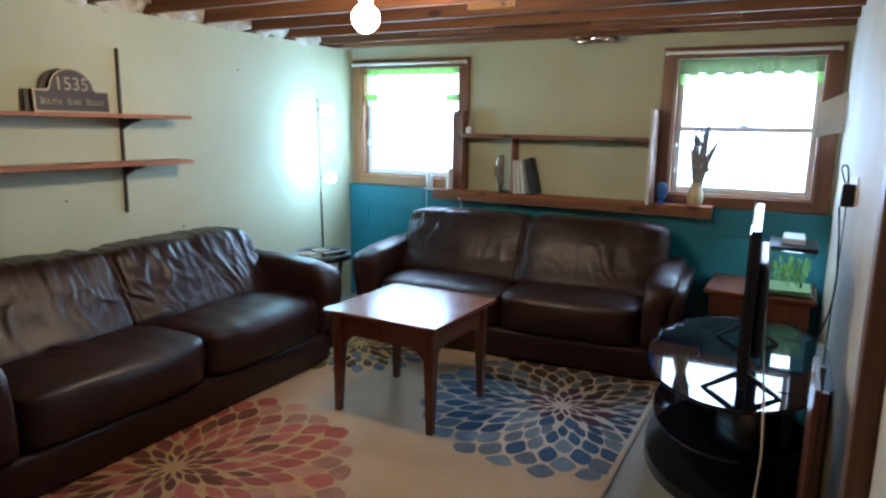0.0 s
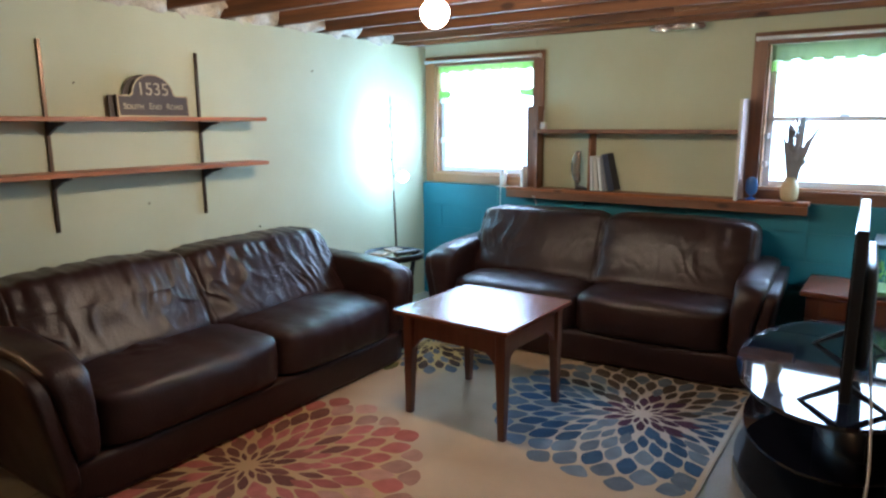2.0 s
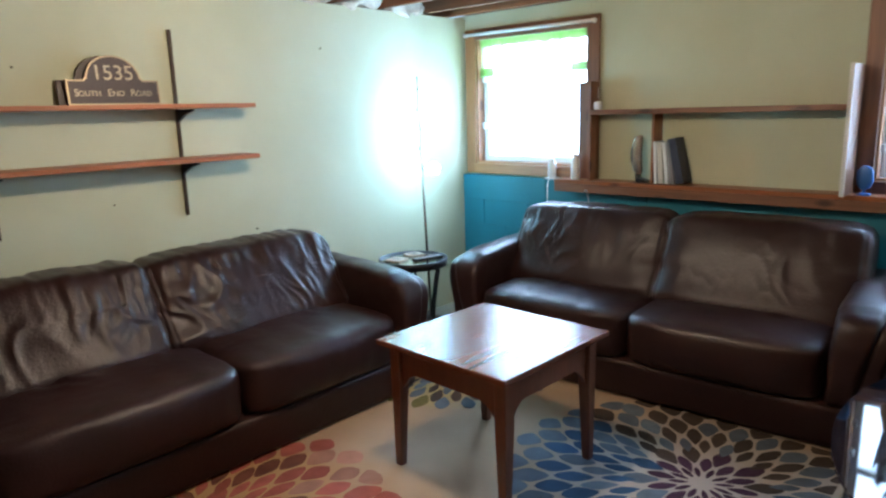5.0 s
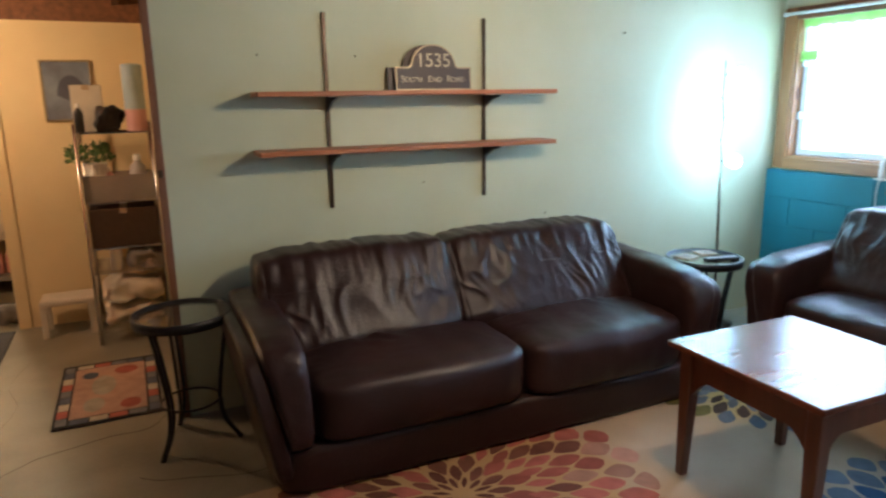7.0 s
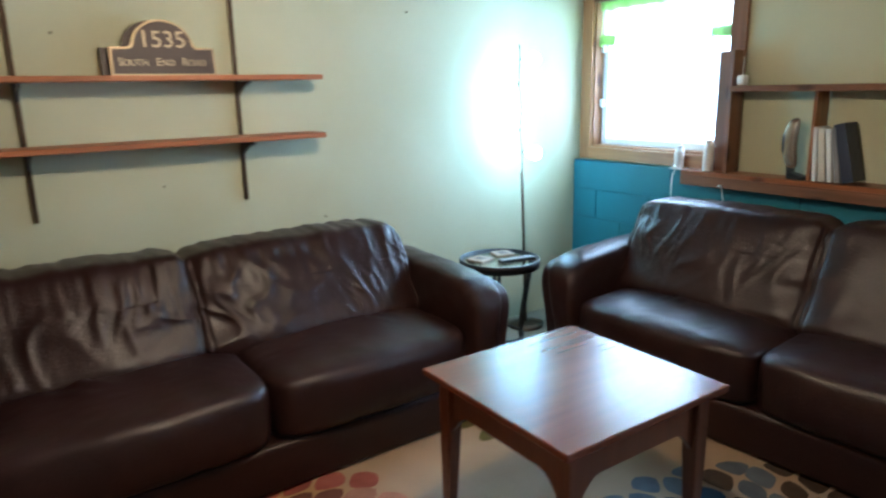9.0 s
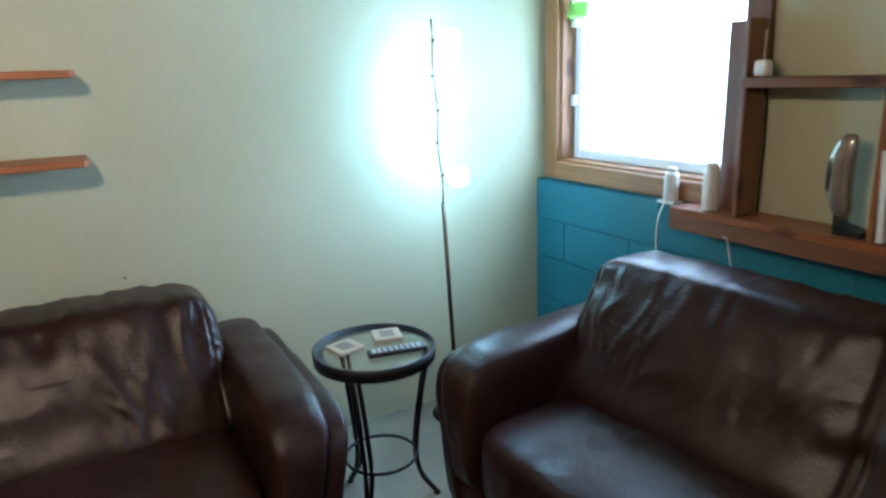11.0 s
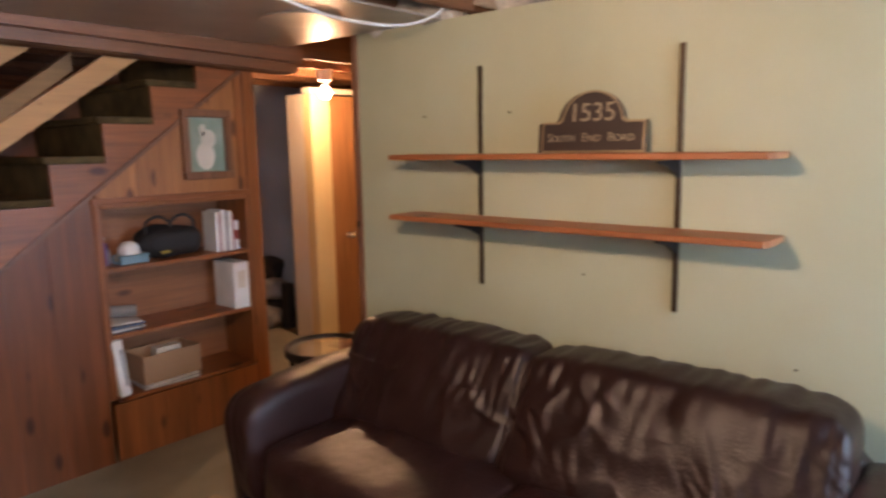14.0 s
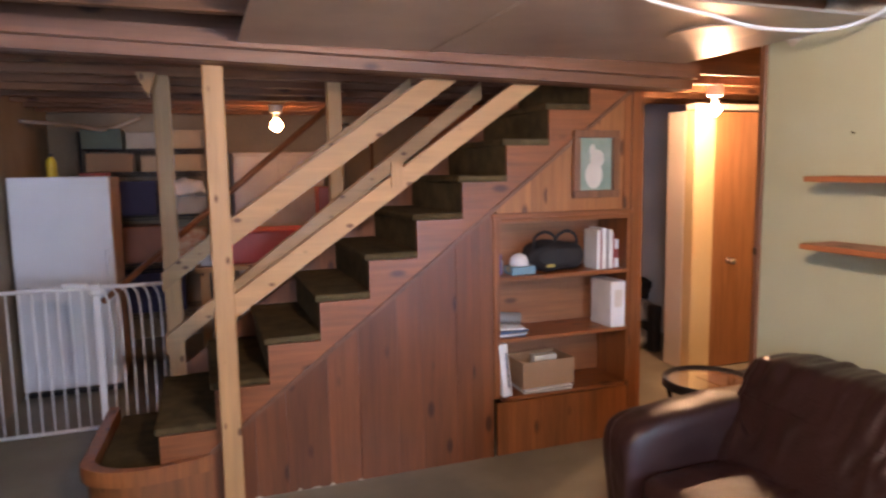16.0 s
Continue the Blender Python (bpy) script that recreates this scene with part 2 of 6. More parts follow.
def sheer_material(name, col, clear):
    m = bpy.data.materials.new(name)
    m.use_nodes = True
    nt = m.node_tree
    n, lk = nt.nodes, nt.links.new
    n.remove(n["Principled BSDF"])
    out = n["Material Output"]
    dif, tra, cle = n.new("ShaderNodeBsdfDiffuse"), n.new("ShaderNodeBsdfTranslucent"), n.new("ShaderNodeBsdfTransparent")
    weave = n.new("ShaderNodeTexNoise")
    weave.inputs["Scale"].default_value = 60
    ramp = n.new("ShaderNodeValToRGB")
    ramp.color_ramp.elements[0].color, ramp.color_ramp.elements[1].color = (*[c * 0.85 for c in col], 1), (*col, 1)
    lk(weave.outputs[0], ramp.inputs[0])
    for s in (dif, tra):
        lk(ramp.outputs[0], s.inputs["Color"])
    m1, m2 = n.new("ShaderNodeMixShader"), n.new("ShaderNodeMixShader")
    m1.inputs[0].default_value, m2.inputs[0].default_value = 0.6, clear
    lk(dif.outputs[0], m1.inputs[1]), lk(tra.outputs[0], m1.inputs[2])
    lk(m1.outputs[0], m2.inputs[1]), lk(cle.outputs[0], m2.inputs[2])
    lk(m2.outputs[0], out.inputs["Surface"])
    return m


M["green_cloth"] = sheer_material("sheer_green_valance", (0.44, 0.68, 0.24), 0.22)
M["olive_sheer"] = sheer_material("olive_sheer_header", (0.30, 0.36, 0.20), 0.06)
M["pale_sheer"] = sheer_material("pale_green_sheer", (0.70, 0.88, 0.50), 0.62)


# ---- building helpers ----
def finish(ob_name, bm, material, smooth=False):
    me = bpy.data.meshes.new(ob_name)
    bm.normal_update()
    bm.to_mesh(me)
    bm.free()
    for mm in (material if isinstance(material, (list, tuple)) else [material]):
        me.materials.append(M[mm] if isinstance(mm, str) else mm)
    if smooth:
        for p in me.polygons:
            p.use_smooth = True
    return new(ob_name, me)


def part(name, bm, material, parent=None, label="", smooth=False):
    ob = finish(name, bm, material, smooth)
    if parent:
        ob.parent = parent
    if label:
        ob["label"] = label
    return ob


def thing(name, at, label, category, group="", rz=0):
    e = new(name)
    e.empty_display_size = 0.1
    e.matrix_basis = pose(*at, 0, 0, rz)
    return tagged(e, label, category, group)


def structure(ob, label, category):
    return tagged(ob, label, category, kind="structure")


def box(x0, y0, z0, x1, y1, z1, bevel=0.0, bm=None, seg=1):
    bm = bm or bmesh.new()
    m = Matrix.LocRotScale(((x0 + x1) / 2, (y0 + y1) / 2, (z0 + z1) / 2), None, (abs(x1 - x0), abs(y1 - y0), abs(z1 - z0)))
    r = bmesh.ops.create_cube(bm, size=1, matrix=m)
    if bevel:
        es = list({e for v in r["verts"] for e in v.link_edges})
        bmesh.ops.bevel(bm, geom=es, offset=bevel, segments=seg, affect="EDGES", profile=0.5)
    return bm


def rod(a, b, r, r2=None, n=10, bm=None):
    bm = bm or bmesh.new()
    a, b = Vector(a), Vector(b)
    d = b - a
    m = Matrix.Translation((a + b) / 2) @ d.to_track_quat("Z", "Y").to_matrix().to_4x4()
    bmesh.ops.create_cone(bm, cap_ends=True, segments=n, radius1=r, radius2=r if r2 is None else r2, depth=d.length, matrix=m)
    return bm


def lathe(profile, n=24, at=(0, 0, 0), bm=None):
    bm = bm or bmesh.new()
    rings = []
    for r, z in profile:
        rings.append([bm.verts.new((at[0] + r * math.cos(2 * math.pi * i / n), at[1] + r * math.sin(2 * math.pi * i / n), at[2] + z)) for i in range(n)])
    for a, b in zip(rings, rings[1:]):
        for i in range(n):
            bm.faces.new((a[i], a[(i + 1) % n], b[(i + 1) % n], b[i]))
    bm.faces.new(list(reversed(rings[0])))
    bm.faces.new(rings[-1])
    return bm


def tube(points, r, n=8, bm=None):
    bm = bm or bmesh.new()
    pts = [Vector(p) for p in points]
    rings = []
    for i, p in enumerate(pts):
        d = (pts[min(i + 1, len(pts) - 1)] - pts[max(i - 1, 0)]).normalized()
        q = d.to_track_quat("Z", "Y")
        rr = r[i] if isinstance(r, (list, tuple)) else r
        rings.append([bm.verts.new(p + q @ Vector((rr * math.cos(2 * math.pi * k / n), rr * math.sin(2 * math.pi * k / n), 0))) for k in range(n)])
    for a, b in zip(rings, rings[1:]):
        for k in range(n):
            bm.faces.new((a[k], a[(k + 1) % n], b[(k + 1) % n], b[k]))
    bm.faces.new(list(reversed(rings[0])))
    bm.faces.new(rings[-1])
    return bm


def curve_points(pts, n=8):
    """Catmull-Rom through the points."""
    p = [Vector(q) for q in pts]
    p = [2 * p[0] - p[1]] + p + [2 * p[-1] - p[-2]]
    out = []
    for i in range(1, len(p) - 2):
        for k in range(n):
            t = k / n
            a, b, c, d = p[i - 1:i + 3]
            out.append(0.5 * ((2 * b) + (c - a) * t + (2 * a - 5 * b + 4 * c - d) * t * t + (3 * b - a - 3 * c + d) * t ** 3))
    return out + [p[-2]]


def prism(outline, axis, lo, hi, bm=None):
    """An outline of (a, b) pairs pushed along an axis; axis x: (y, z), y: (x, z), z: (x, y)."""
    bm = bm or bmesh.new()
    put = {"x": lambda a, b, c: (c, a, b), "y": lambda a, b, c: (a, c, b), "z": lambda a, b, c: (a, b, c)}[axis]
    r0 = [bm.verts.new(put(a, b, lo)) for a, b in outline]
    r1 = [bm.verts.new(put(a, b, hi)) for a, b in outline]
    n = len(outline)
    bm.faces.new(r0)
    bm.faces.new(list(reversed(r1)))
    for i in range(n):
        bm.faces.new((r0[i], r1[i], r1[(i + 1) % n], r0[(i + 1) % n]))
    bmesh.ops.recalc_face_normals(bm, faces=bm.faces)
    return bm


def pillow(size, n=5.0, cuts=14, crown=(0, 0, 0), warp=None):
    """A soft block: a cube drawn towards a rounded box, with swollen faces; warp(p, q) moves each point, q in -1..1."""
    bm = bmesh.new()
    bmesh.ops.create_cube(bm, size=2)
    bmesh.ops.subdivide_edges(bm, edges=bm.edges[:], cuts=cuts, use_grid_fill=True)
    for v in bm.verts:
        c = v.co
        big = max(abs(c.x), abs(c.y), abs(c.z))
        k = big / ((abs(c.x) ** n + abs(c.y) ** n + abs(c.z) ** n) ** (1 / n))
        q = c * k
        p = Vector((q.x * size[0] / 2, q.y * size[1] / 2, q.z * size[2] / 2))
        p.x += crown[0] * (1 - q.y ** 2) * (1 - q.z ** 2) * q.x
        p.y += crown[1] * (1 - q.x ** 2) * (1 - q.z ** 2) * q.y
        p.z += crown[2] * (1 - q.x ** 2) * (1 - q.y ** 2) * q.z
        if warp:
            p = warp(p, q)
        v.co = p
    return bm


def words(text, size, material, parent, m, label="", depth=0.002, name="lettering"):
    cu = bpy.data.curves.new("lettering", "FONT")
    cu.body, cu.size, cu.extrude, cu.align_x = text, size, depth, "CENTER"
    tmp = bpy.data.objects.new("lettering", cu)
    scene.collection.objects.link(tmp)
    bpy.context.view_layer.update()
    me = bpy.data.meshes.new_from_object(tmp.evaluated_get(bpy.context.evaluated_depsgraph_get()))
    bpy.data.objects.remove(tmp)
    me.materials.clear()
    me.materials.append(M[material])
    ob = new(name, me)
    ob.parent, ob.matrix_basis = parent, m
    if label:
        ob["label"] = label
    return ob

# ---- structure ----
CEIL = 2.13
# floor and outside ground
structure(part("floor", box(-3.6, -8.6, -0.1, 4.5, 0.2, 0.0), "concrete"), "worn painted concrete basement floor with stains", "floor")
structure(part("ground", box(-60, 0.4, 0.70, 60, 120, 0.86), "grass"), "sunlit lawn outside the basement windows", "ground")

for pts in (((0.25, -4.64), (0.14, -4.50), (0.11, -4.40), (0.06, -4.22), (0.05, -4.05), (-0.10, -3.95)), ((0.50, -4.10), (0.56, -4.02), (0.60, -3.88), (0.66, -3.70), (0.64, -3.5)), ((-0.2, -4.7), (-0.5, -4.65), (-0.8, -4.72), (-1.2, -4.66))):
    cps = curve_points([(x, y, 0.0) for x, y in pts], 5)
    bm = bmesh.new()
    L = [bm.verts.new((c.x + 0.004 * noise.noise(c * 40) - 0.003, c.y + 0.006 * noise.noise(c * 30), 0.0012)) for c in cps]
    R = [bm.verts.new((c.x + 0.004 * noise.noise(c * 55 + Vector((3, 0, 0))) + 0.004, c.y + 0.006 * noise.noise(c * 30), 0.0012)) for c in cps]
    for k in range(len(cps) - 1):
        bm.faces.new((L[k], R[k], R[k + 1], L[k + 1]))
    bmesh.ops.recalc_face_normals(bm, faces=bm.faces)
    structure(part("floor_crack", bm, colour("crack_dirt", (0.08, 0.065, 0.045), 0.9)), "thin dark crack in the concrete floor", "crack")

# window wall: blocks painted teal below, recessed green wall above
wn_ = part("wall_north_lower", box(-0.12, 0.0, 0, 3.82, 0.4, 0.985), "teal")
structure(wn_, "teal painted concrete block wall under the windows", "wall")
for k in range(4):
    z = 0.02 + k * 0.2
    for i in range(10):
        x0 = 0.004 + i * 0.4 - (0.2 if k % 2 else 0)
        a, b = max(x0, 0.004), min(x0 + 0.394, 3.69)
        if b - a > 0.05:
            part("block", box(a, -0.006, z, b, 0.001, z + 0.194 if k < 3 else 0.80), "teal", wn_)
for i in range(5):
    part("block", box(0.004 + i * 0.75, -0.008, 0.806, min(0.75 + i * 0.75, 3.69), 0.001, 0.98), "teal", wn_)
W1, W2 = (0.10, 1.04, 1.07, 1.96), (2.68, 3.58, 1.06, 1.97)
bm = bmesh.new()
UP = 0.05
for x0, x1, z0, z1 in ((-0.12, W1[0], 0.985, 2.14), (W1[0], W1[1], 0.985, W1[2]), (W1[0], W1[1], W1[3], 2.14), (W1[1], W2[0], 0.985, 2.14),
                       (W2[0], W2[1], 0.985, W2[2]), (W2[0], W2[1], W2[3], 2.14), (W2[1], 3.82, 0.985, 2.14)):
    box(x0, UP, z0, x1, 0.26, z1, bm=bm)
structure(part("wall_north", bm, "wall"), "pale green painted wall above the teal blocks", "wall")
# a fainter cover strip on the wall between the windows
structure(part("wall_seam", box(1.05, UP - 0.004, 2.075, 1.058, UP + 0.002, 2.14), "wall"), "thin seam in the green wall boards", "trim")

# shelf wall, with a stained trim and white jamb at its end
structure(part("wall_west", box(-0.12, -3.86, 0, 0.0, 0.26, 2.115), "wall"), "pale green painted wall behind the sofa", "wall")
structure(part("door_trim", box(-0.012, -3.895, 0, 0.014, -3.862, 2.115, 0.003), "trim_v"), "brown stained wooden edge trim at the wall end", "trim")
structure(part("door_jamb", box(-0.12, -3.89, 0, -0.014, -3.862, 2.115, 0.003), "white_wall"), "white painted jamb at the wall end", "trim")
part("latch", box(0.0, -3.893, 1.165, 0.02, -3.872, 1.20, 0.004), "rust", bpy.data.objects["door_trim"])

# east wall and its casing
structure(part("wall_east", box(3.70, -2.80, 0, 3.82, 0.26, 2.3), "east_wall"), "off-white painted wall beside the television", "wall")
structure(part("casing", box(3.68, -2.89, 0, 3.82, -2.80, 2.3, 0.004), "trim_v"), "orange-brown wooden door casing on the wall", "trim")
dr = structure(part("door_east", box(3.735, -3.70, 0.01, 3.775, -2.892, 2.05, 0.003), "white_wall"), "cream painted flat door, closed", "door")
structure(part("wall_east_south", box(3.70, -8.6, 0, 3.82, -3.72, 2.3), "block"), "tan painted block basement wall", "wall")
structure(part("wall_east_head", box(3.71, -3.72, 2.06, 3.82, -2.89, 2.3), "white_wall"), "off-white painted wall above the door", "wall")
structure(part("wall_south", box(-3.6, -8.6, 0, 3.82, -8.45, 2.3), "block"), "tan painted block wall of the storage end", "wall")

structure(part("wall_far_west", box(-3.6, -8.45, 0, -3.5, -5.661, 2.34), "block"), "tan block wall of the closed back room", "wall")
# ceiling: joists, boards and blocking
structure(part("ceiling", box(-3.6, -8.6, 2.345, 4.5, 0.3, 2.40), "subfloor"), "underside of rough subfloor boards", "ceiling")
jy = [-0.07, -0.34] + [-0.74 - 0.405 * i for i in range(9)] + [-4.80 - 0.405 * i for i in range(9)]
js = thing("ceiling_joists", (0, 0, 0), "row of dark exposed wooden floor joists", "joist")
js["kind"] = "structure"
for y in jy:
    part("joist", box(-3.55, y - 0.02, CEIL if y > -4.2 else CEIL - 0.005, 3.79, y + 0.02, 2.343, 0.003), "joist", js)
bm = bmesh.new()
for i in range(60):
    y = 0.2 - i * 0.145
    box(-3.5, y - 0.068, 2.330, 3.79, y + 0.068, 2.3435, bm=bm)
structure(part("ceiling_boards", bm, wood("subfloor_plank", (0.24, 0.095, 0.036), 0, 0.7, vary=-0.3)), "brown subfloor planks over the joists", "ceiling")
for x0, x1, y, mt in ((1.55, 2.15, -0.07, "raw"), (0.9, 1.5, -0.34, "sill"), (2.2, 3.1, -0.34, "sill"), (1.7, 2.0, -1.145, "raw")):
    structure(part("trim", box(x0, y - 0.045, CEIL + 0.03, x1, y - 0.022, CEIL + 0.12, 0.003), mt), "pale scrap board nailed to a ceiling joist", "trim")
structure(part("sill_plate", box(0.0, 0.0, 2.142, 3.79, 0.25, 2.343), "joist"), "dark rim board on top of the wall", "trim")
bm = pillow((0.36, 0.05, 0.045), 4, 6, warp=lambda p, q: p + Vector((2.13, -0.05, 2.105)) + 0.012 * Vector(noise.noise_vector(p * 30)))
tagged(part("foil_strip", bm, "chrome", smooth=False), "crumpled shiny foil strip under the ceiling edge", "foil")


def tuft(x, y, z, sx, sy, sz, seed, mt):
    def w(p, q):
        d = noise.noise_vector(p * 9 + Vector((seed, 0, 0))) * 0.045 + noise.noise_vector(p * 28 + Vector((0, seed, 0))) * 0.018
        return p + Vector((x, y, z)) + Vector(d)
    return pillow((sx, sy, sz), 4, 9, warp=w)


for i, y in enumerate((-0.54, -0.95, -1.35, -1.75, -2.16, -2.57, -2.97, -3.38, -3.72)):
    ob = part("wall_insulation", tuft(-0.05, y, 2.20, 0.13, 0.36, 0.20, i * 3.1, "fluff"), "fluff", smooth=True)
    tagged(ob, "pale fluffy insulation stuffed between joists on the wall", "insulation", "insulation tufts")
for i, (x, y) in enumerate(((-0.95, -5.42), (-1.2, -5.02), (1.7, -7.62), (2.3, -7.22), (1.3, -7.22), (1.1, -7.62))):
    ob = part("pink_insulation", tuft(x, y, 2.27, 0.9, 0.34, 0.12, i * 2.3 + 40, "pink"), "pink", smooth=True)
    tagged(ob, "pink insulation batt between ceiling joists", "insulation", "insulation batts")

# beam, header boards and the sheet metal duct pan
bs = thing("ceiling_beam", (0, 0, 0), "heavy brown wooden beam crossing the ceiling at the stairs", "beam")
bs["kind"] = "structure"
for y0, y1, lo, hi, mt in ((-4.62, -4.56, 2.02, 2.30, "joist"), (-4.552, -4.47, 2.02, 2.115, "trim_h"), (-4.462, -4.41, 2.07, 2.15, "trim_h")):
    part("beam_board", prism([(-0.1, lo - 0.03), (3.69, lo + 0.06), (3.69, hi + 0.04 if hi < 2.2 else 2.34), (-0.1, hi - 0.03 if hi < 2.2 else 2.34)], "y", y0, y1), mt, bs)
dp = part("duct_pan", box(0.02, -4.39, 2.112, 2.25, -3.30, 2.122), "metal")
tagged(dp, "dull grey sheet metal duct pan under the joists", "duct")
part("seam", box(1.4, -4.385, 2.106, 1.43, -3.305, 2.112), "metal", dp)
part("round_cap", lathe([(0.0001, 0), (0.17, 0), (0.175, 0.004), (0.17, 0.008)], 32, (0.46, -3.70, 2.103)), mat("pale_metal_cap", (0.62, 0.52, 0.42), 0.45, metal=0.5), dp, "pale round metal cap")
cb = curve_points([(1.75, -3.02, 2.09), (1.45, -3.08, 2.10), (1.17, -3.15, 2.06), (0.88, -3.25, 2.06), (0.58, -3.33, 2.05), (0.27, -3.32, 2.06), (0.08, -3.28, 2.12), (0.03, -3.25, 2.2)])
tagged(part("ceiling_cable", tube(cb, 0.007), "white", smooth=True), "white electric cable sagging under the ceiling", "cable")


# ---- windows ----
def window(name, W, x0, x1, z0, z1, label, hung):
    e = thing(name, ((x0 + x1) / 2, UP, z0), label, "window")
    e["kind"] = "structure"
    inv = Matrix.Translation((-(x0 + x1) / 2, -UP, -z0))

    def p(n, bm, mt, lab="", parent=None):
        bmesh.ops.transform(bm, matrix=inv, verts=bm.verts)
        return part(n, bm, mt, parent or e, lab)
    f = UP - 0.022
    p("side_casing", box(x0, f, z0, W[0], UP, z1, 0.003), "trim_v" if hung else "sill_v")
    p("side_casing", box(W[1], f, z0, x1, UP, z1, 0.003), "trim_v")
    p("head_casing", box(W[0], f, W[3], W[1], UP, z1, 0.003), "trim_h")
    p("sill", box(W[0], f - 0.01, z0, W[1], UP, W[2], 0.004), "trim_h" if hung else "sill")
    for a, b in ((W[0], W[0] + 0.012), (W[1] - 0.012, W[1])):
        p("jamb", box(a, UP, W[2], b, 0.2, W[3]), "sill_v")
    p("stool", box(W[0] + 0.012, UP, W[2], W[1] - 0.012, 0.2, W[2] + 0.012), "sill")
    fw = 0.04
    a, b, c, d = W[0] + 0.014, W[1] - 0.014, W[2] + 0.014, W[3] - 0.002
    fr = p("window_frame", box(a, 0.12, c, a + fw, 0.17, d, 0.004), "white")
    p("window_frame", box(b - fw, 0.12, c, b, 0.17, d, 0.004), "white")
    p("window_frame", box(a + fw, 0.12, c, b - fw, 0.17, c + fw, 0.004), "white")
    p("window_frame", box(a + fw, 0.12, d - fw, b - fw, 0.17, d, 0.004), "white")
    if hung:
        p("meeting_rail", box(a + fw, 0.115, 1.49, b - fw, 0.165, 1.525, 0.004), "white")
        p("sash_lock", box((a + b) / 2 - 0.03, 0.10, 1.525, (a + b) / 2 + 0.03, 0.12, 1.54, 0.004), "white")
        for k in (1.2, 1.38):
            p("window_latch", box(a - 0.005, 0.085, k, a + 0.02, 0.119, k + 0.04, 0.004), "white")
        panes = ((c + fw, 1.49), (1.525, d - fw))
    else:
        panes = ((c + fw, d - fw),)
        for k in (1.32, 1.66):
            p("window_latch", box(a + 0.005, 0.09, k, a + 0.03, 0.119, k + 0.05, 0.004), "white")
    for q0, q1 in panes:
        g = p("pane", box(a + fw, 0.142, q0, b - fw, 0.146, q1), "glass")
        g.visible_shadow = False
    return e


window("window_1", W1, 0.012, 1.13, 0.995, 2.035, "wooden framed basement window with bright daylight", False)
window("window_2", W2, 2.60, 3.675, 0.985, 2.045, "double hung white window in brown wooden casing", True)


def curtain_rod(x0, x1, z):
    e = thing("curtain_rod", ((x0 + x1) / 2, UP - 0.05, z), "slim white curtain rod across the window head", "curtain rod", "curtain rods")
    L = (x1 - x0) / 2
    part("rod", rod((-L, 0, 0), (L, 0, 0), 0.011, n=12), "white", e, smooth=True)
    for s in (-1, 1):
        part("bracket", box(s * L - 0.008, -0.005, -0.014, s * L + 0.008, 0.03, 0.014, 0.003), "white", e)


curtain_rod(0.03, 1.10, 1.995)
curtain_rod(2.62, 3.64, 2.005)


def valance(x0, x1, z0, z1, tails, label, mt="green_cloth", y=0.085):
    bm = bmesh.new()
    n, k = 70, 6
    g = []
    for i in range(n + 1):
        u = i / n
        x = x0 + (x1 - x0) * u
        low = z0
        if tails:
            e = min(u, 1 - u)
            low = z0 - tails * max(0.0, 1 - e / 0.16) ** 0.6
        low += 0.006 * math.sin(u * 47)
        g.append([bm.verts.new((x, y + 0.010 * math.sin(u * 60 + 1.3 * math.sin(9 * u)) * (0.3 + j / k), z1 + (low - z1) * j / k)) for j in range(k + 1)])
    for a, b in zip(g, g[1:]):
        for j in range(k):
            bm.faces.new((a[j], b[j], b[j + 1], a[j + 1]))
    ob = part("window_valance", bm, mt, smooth=True)
    so = ob.modifiers.new("thick", "SOLIDIFY")
    so.thickness = 0.002
    return tagged(ob, label, "valance")


valance(0.125, 1.02, 1.735, 1.955, 0.05, "pale sheer lime valance hanging over the window top", "pale_sheer")
valance(0.125, 1.02, 1.905, 1.958, 0.0, "lime green header band of the sheer valance", y=0.07)
valance(0.125, 0.25, 1.70, 1.76, 0.0, "lime green hem fold of the sheer valance", y=0.068)
valance(0.90, 1.02, 1.70, 1.755, 0.0, "lime green hem fold of the sheer valance", y=0.068)
valance(2.70, 3.565, 1.80, 1.87, 0.0, "sheer lime green valance across the window top")
valance(2.70, 3.565, 1.868, 1.968, 0.0, "dull olive header band of the sheer valance", "olive_sheer", 0.07)


# ---- stairs ----
YF, YB = -4.706, -5.60
RUN, RISE = 0.2535, 0.19


def nose(n):
    return 2.415 - RUN * (n - 3)


def tread_z(n):
    return 0.03 + RISE * n


def under(x):
    return 1.37 - 0.75 * (x - 0.97)


stairs = thing("staircase", (0, 0, 0), "wooden basement staircase with olive carpeted treads", "stairs")
stairs["kind"] = "structure"
for n in range(2, 12):
    x1, x0 = nose(n), nose(n + 1)
    z = tread_z(n)
    part("tread", box(x0 - 0.01, YB, z - 0.035, x1 + 0.02, YF - 0.004, z, 0.01, seg=2), "carpet", stairs)
    part("riser", box(x1 - 0.022, YB, z - RISE, x1 - 0.004, YF - 0.006, z - 0.034), "carpet", stairs)
